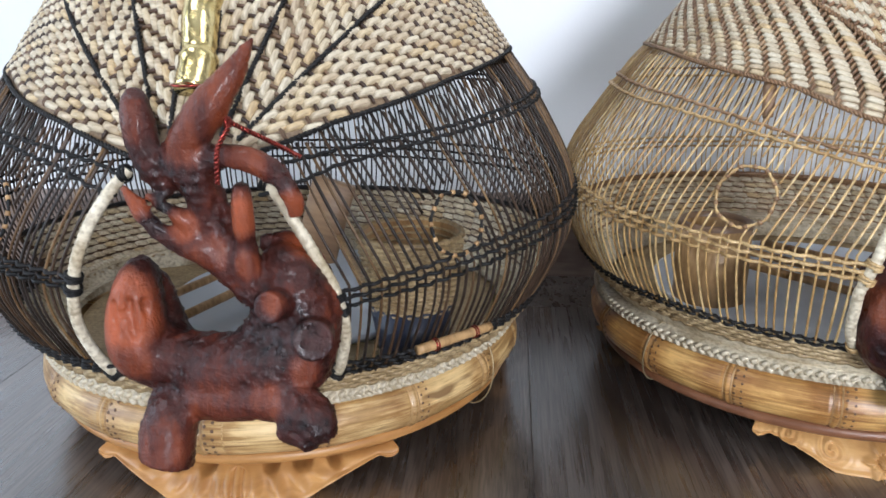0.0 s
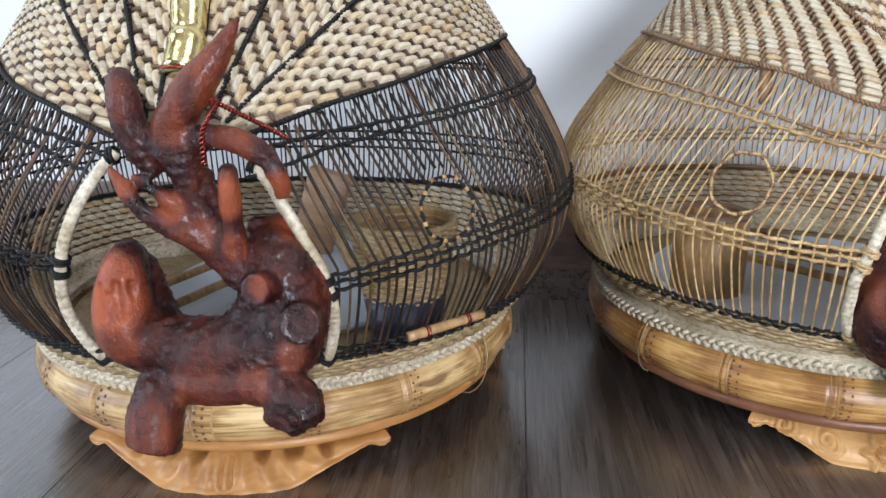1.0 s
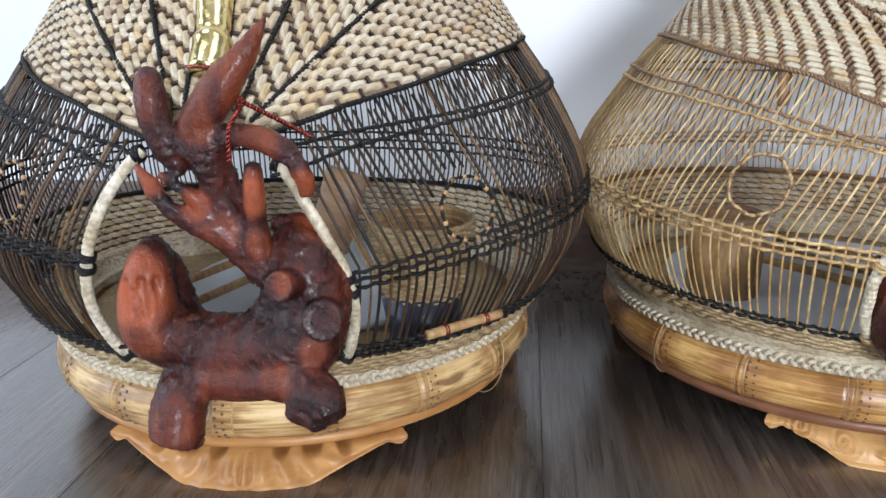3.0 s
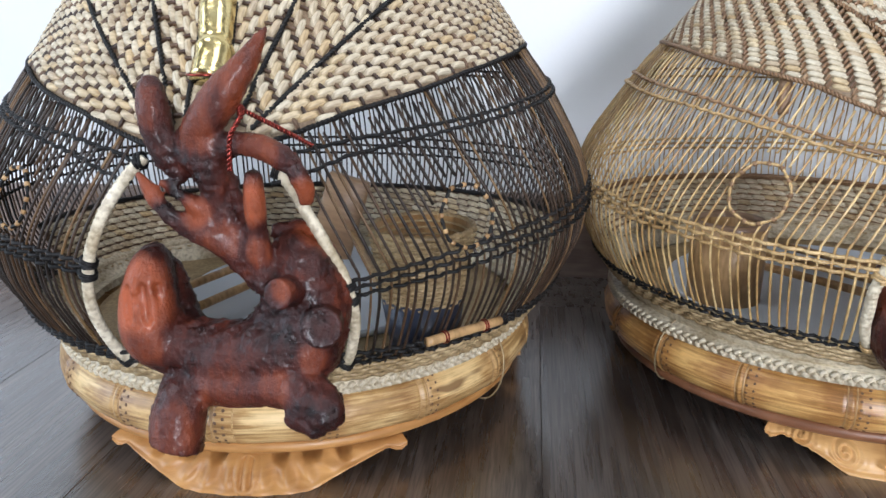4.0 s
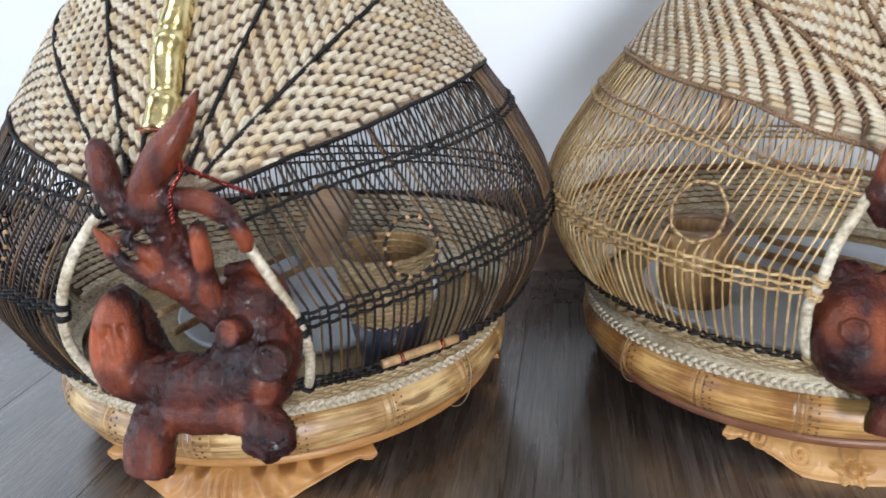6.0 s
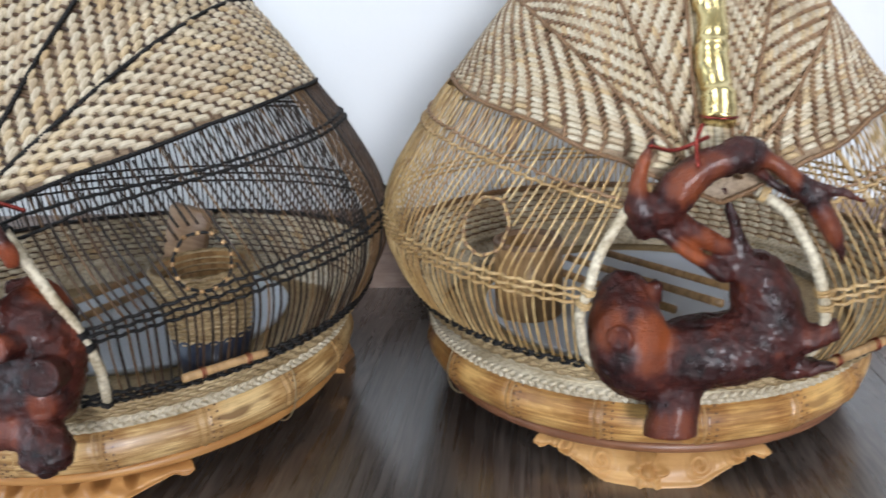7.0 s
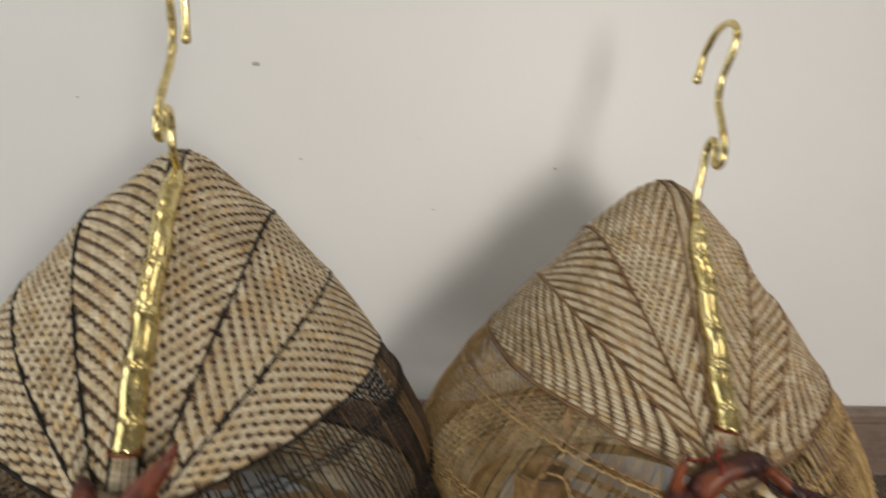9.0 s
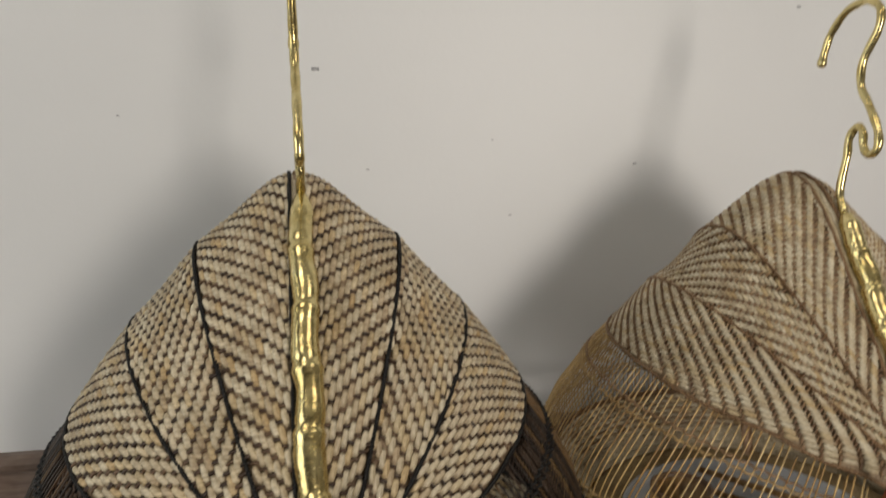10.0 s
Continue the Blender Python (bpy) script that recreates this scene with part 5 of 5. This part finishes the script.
root_2_under_arm = [(0.0277, -0.194, 0.2235, 0.004), (0.0401, -0.193, 0.2126, 0.0027), (0.0529, -0.196, 0.2062, 0.0034)]
root_2_arm_fork = [(0.0599, -0.204, 0.2107, 0.0059), (0.0704, -0.206, 0.2104, 0.0033), (0.0842, -0.207, 0.2043, 0.0016)]
ROOT_2 = [root_2_lobe, root_2_lobe_horn, root_2_lobe_lip, root_2_belly, root_2_low_knob, root_2_right_mass, root_2_right_knob, root_2_low_right_knob, root_2_spur, root_2_front_neck, root_2_back_neck, root_2_head, root_2_left_horn, root_2_arch, root_2_arch_node, root_2_right_arm, root_2_under_arm, root_2_arm_fork]


def root(m, chains, mat, label, seed, scraped, sawn, cuts, nicks, ties, crust=1.0):
    ob = thing("driftwood_root", m, label, "driftwood", "driftwood roots at the cage doors")
    geo, bare = root_surface(chains, 0.00145, 0.0013, seed, scraped, sawn, cuts, nicks, crust)
    body = part("root_wood", geo, mat, ob)
    body.data.attributes.new("scraped", "FLOAT", "POINT").data.foreach_set("value", bare.astype(np.float32))
    for line in ties:
        path = np.array(smooth_line(line, 90))
        across = np.cross(np.gradient(path, axis=0), (0.3, 1.0, 0.2))
        across /= np.linalg.norm(across, axis=1)[:, None]
        other = np.cross(np.gradient(path, axis=0), across)
        other /= np.linalg.norm(other, axis=1)[:, None]
        turn = np.linspace(0, 2 * math.pi * 11, len(path))[:, None]
        g = Geo()
        for side in (1, -1):
            tube(g, path + side * 0.0007 * (np.cos(turn) * across + np.sin(turn) * other), 0.0007, 5)
        part("tie_wire", g, COPPER, ob, "twisted red copper wire")
    return ob


# bare wood: x, y, z, reach, how bare
root(pose(-0.187, 0.540, 0.0), ROOT_1, ROOT_RED, "red-brown varnished driftwood root leaning in the cage door", 4,
     [(-0.020, -0.220, 0.141, 0.016, 1.0), (-0.018, -0.218, 0.156, 0.013, 0.85), (-0.018, -0.222, 0.122, 0.014, 0.6), (-0.028, -0.212, 0.126, 0.014, 0.5), (0.0455, -0.219, 0.197, 0.011, 1.0), (-0.007, -0.222, 0.205, 0.009, 0.8),
      (0.017, -0.217, 0.192, 0.008, 0.7), (0.066, -0.188, 0.170, 0.013, 0.8), (0.072, -0.221, 0.203, 0.008, 0.8), (0.054, -0.226, 0.103, 0.010, 0.5), (0.072, -0.220, 0.116, 0.009, 0.52),
      (0.034, -0.222, 0.248, 0.017, 0.48), (0.022, -0.222, 0.232, 0.011, 0.5), (0.048, -0.214, 0.266, 0.016, 0.46), (-0.001, -0.222, 0.244, 0.013, 0.36), (-0.003, -0.236, 0.081, 0.017, 0.48), (0.024, -0.225, 0.097, 0.018, 0.42), (0.052, -0.224, 0.224, 0.011, 0.5), (0.028, -0.219, 0.178, 0.011, 0.5), (0.0595, -0.226, 0.1566, 0.007, 0.55), (0.046, -0.216, 0.171, 0.009, 0.62)],
     [((0.0570, -0.2250, 0.1535), (-0.25, -0.94, 0.15), 0.0080, 0.016), ((0.0780, -0.2245, 0.1365), (0.20, -0.95, 0.18), 0.0104, 0.02)],
     [((-0.004, -0.224, 0.0655), (-0.26, -0.22, -0.94), 0.026), ((0.0453, -0.214, 0.2125), (0.1, -0.2, 0.95), 0.010), ((0.0717, -0.216, 0.1965), (0.1, -0.2, -0.95), 0.008)],
     [((-0.0255, -0.2185, 0.151), (-0.0225, -0.2235, 0.136), 0.0024), ((-0.0165, -0.2190, 0.152), (-0.0135, -0.2230, 0.135), 0.0026), ((-0.0095, -0.2155, 0.152), (-0.0065, -0.2190, 0.139), 0.0024), ((-0.0205, -0.2205, 0.147), (-0.0185, -0.2235, 0.140), 0.0020)],
     [[(0.038, -0.224, 0.214), (0.040, -0.225, 0.230), (0.042, -0.212, 0.241), (0.030, -0.2, 0.244)], [(0.042, -0.212, 0.241), (0.058, -0.208, 0.232), (0.070, -0.196, 0.222)], [(0.041, -0.214, 0.239), (0.038, -0.208, 0.250), (0.034, -0.200, 0.256)]])
root(pose(0.248, 0.600, 0.0), ROOT_2, ROOT_DARK, "dark red varnished driftwood root leaning in the cage door", 9,
     [(-0.024, -0.208, 0.127, 0.015, 0.85), (-0.026, -0.206, 0.112, 0.012, 0.7), (-0.050, -0.200, 0.130, 0.016, 0.5), (-0.034, -0.203, 0.222, 0.012, 0.75), (-0.004, -0.198, 0.174, 0.010, 0.95), (0.009, -0.195, 0.180, 0.011, 0.6),
      (-0.010, -0.206, 0.216, 0.012, 0.62), (0.002, -0.206, 0.225, 0.011, 0.55), (0.040, -0.204, 0.222, 0.012, 0.55), (0.064, -0.211, 0.192, 0.013, 0.5), (-0.010, -0.216, 0.066, 0.018, 0.45), (0.068, -0.204, 0.124, 0.010, 0.4)],
     [((-0.0445, -0.2120, 0.1270), (-0.35, -0.92, 0.1), 0.0075, 0.010)],
     [((-0.011, -0.204, 0.0590), (0.05, -0.30, -0.94), 0.030), ((0.0805, -0.200, 0.1290), (0.9, -0.3, 0.25), 0.012)],
     [((-0.0175, -0.2095, 0.128), (-0.0135, -0.2075, 0.116), 0.0026), ((-0.022, -0.2105, 0.131), (-0.0195, -0.2115, 0.122), 0.0022)],
     [[(-0.030, -0.204, 0.238), (-0.015, -0.198, 0.234), (0.004, -0.192, 0.240)], [(-0.004, -0.206, 0.226), (-0.003, -0.194, 0.238), (0.002, -0.184, 0.246)]], 0.85)


# ---------------------------------------------------------------- cups inside the cages
def woven_cup(m):
    ob = thing("feed_cup", m, "small woven cane feed cup on a dark blue holder", "feed cup")
    lip, foot_r, low, top = 0.0345, 0.0265, 0.034, 0.0850
    body = part("cup_body", lathe(Geo(), [(0.0, low + 0.002), (foot_r - 0.002, low + 0.002), (lip - 0.0025, top), (lip, top), (foot_r, low - 0.001), (0.0, low - 0.001)], 64), STICK, ob)
    for k in range(27):
        t = k / 26
        r, z = foot_r + (lip - foot_r) * t + 0.0006, low + 0.001 + (top - low - 0.002) * t
        pts = [((r + 0.0010 * math.cos(17 * a + math.pi * k)) * math.cos(a), (r + 0.0010 * math.cos(17 * a + math.pi * k)) * math.sin(a), z) for a in np.linspace(0, 2 * math.pi, 137)[:-1]]
        part("cane_strand", tube(Geo(), pts, 0.0012, 5, closed=True), CANE, body)
    for k in range(9):
        r, z = lip - 0.0034 - 0.0004 * k, top - 0.004 - 0.0046 * k
        part("inner_strand", tube(Geo(), [(r * math.cos(a), r * math.sin(a), z) for a in np.linspace(0, 2 * math.pi, 61)[:-1]], 0.0009, 5, closed=True), CANE, body)
    rim = [(lip * math.cos(a), lip * math.sin(a), top + 0.0004 * math.sin(23 * a)) for a in np.linspace(0, 2 * math.pi, 121)[:-1]]
    part("cup_rim", tube(Geo(), rim, 0.0022, 6, closed=True), CANE, ob, "cane rim")
    part("cup_holder", lathe(Geo(), [(0.0, 0.0), (0.0215, 0.0), (0.0235, 0.002), (0.0290, low + 0.003), (0.0268, low + 0.003), (0.0215, 0.004), (0.0, 0.004)], 48), CUP_DARK, ob, "dark blue cup holder")


woven_cup(pose(-0.080, 0.460, 0.0665))


def wooden_cup(m):
    ob = thing("bamboo_cup", m, "short bamboo feed cup standing on the tray", "feed cup")
    part("cup_wall", lathe(Geo(), [(0.0, 0.004), (0.024, 0.004), (0.024, 0.062), (0.0285, 0.062), (0.029, 0.03), (0.0285, 0.0), (0.0, 0.0)], 48), STICK, ob)
    part("cup_rim", lathe(Geo(), [(0.0238, 0.0615), (0.0238, 0.0650), (0.0262, 0.0662), (0.0288, 0.0650), (0.0288, 0.0615)], 48), WOOD_BROWN, ob)


wooden_cup(pose(0.150, 0.580, 0.0665))


# ---------------------------------------------------------------- floor planks
WIDE, LONG = 0.1475, 1.22
g = box(Geo(), -WIDE / 2 + 0.0001, WIDE / 2 - 0.0001, -LONG / 2 + 0.0001, LONG / 2 - 0.0001, -0.0058, 0.0, 0.0004)
plank_mesh = g.mesh("plank", PLANK, False)
k = 0
x = 0.004 + WIDE / 2 - WIDE * 16
while x < X1 + WIDE / 2:
    y = Y1 - 0.015 - LONG / 2 + LONG * ((k * 0.37) % 1.0)
    while y > Y0 - LONG / 2:
        far, near = min(y + LONG / 2, Y1 - 0.012), max(y - LONG / 2, Y0)
        if far - near > 0.01 and X0 - 0.01 < x < X1 + 0.01:
            ob = new("plank", plank_mesh)
            ob.parent, ob.location, ob.scale.y = floor, (x, (far + near) / 2, 0.0), (far - near) / LONG
        y -= LONG
    x += WIDE
    k += 1
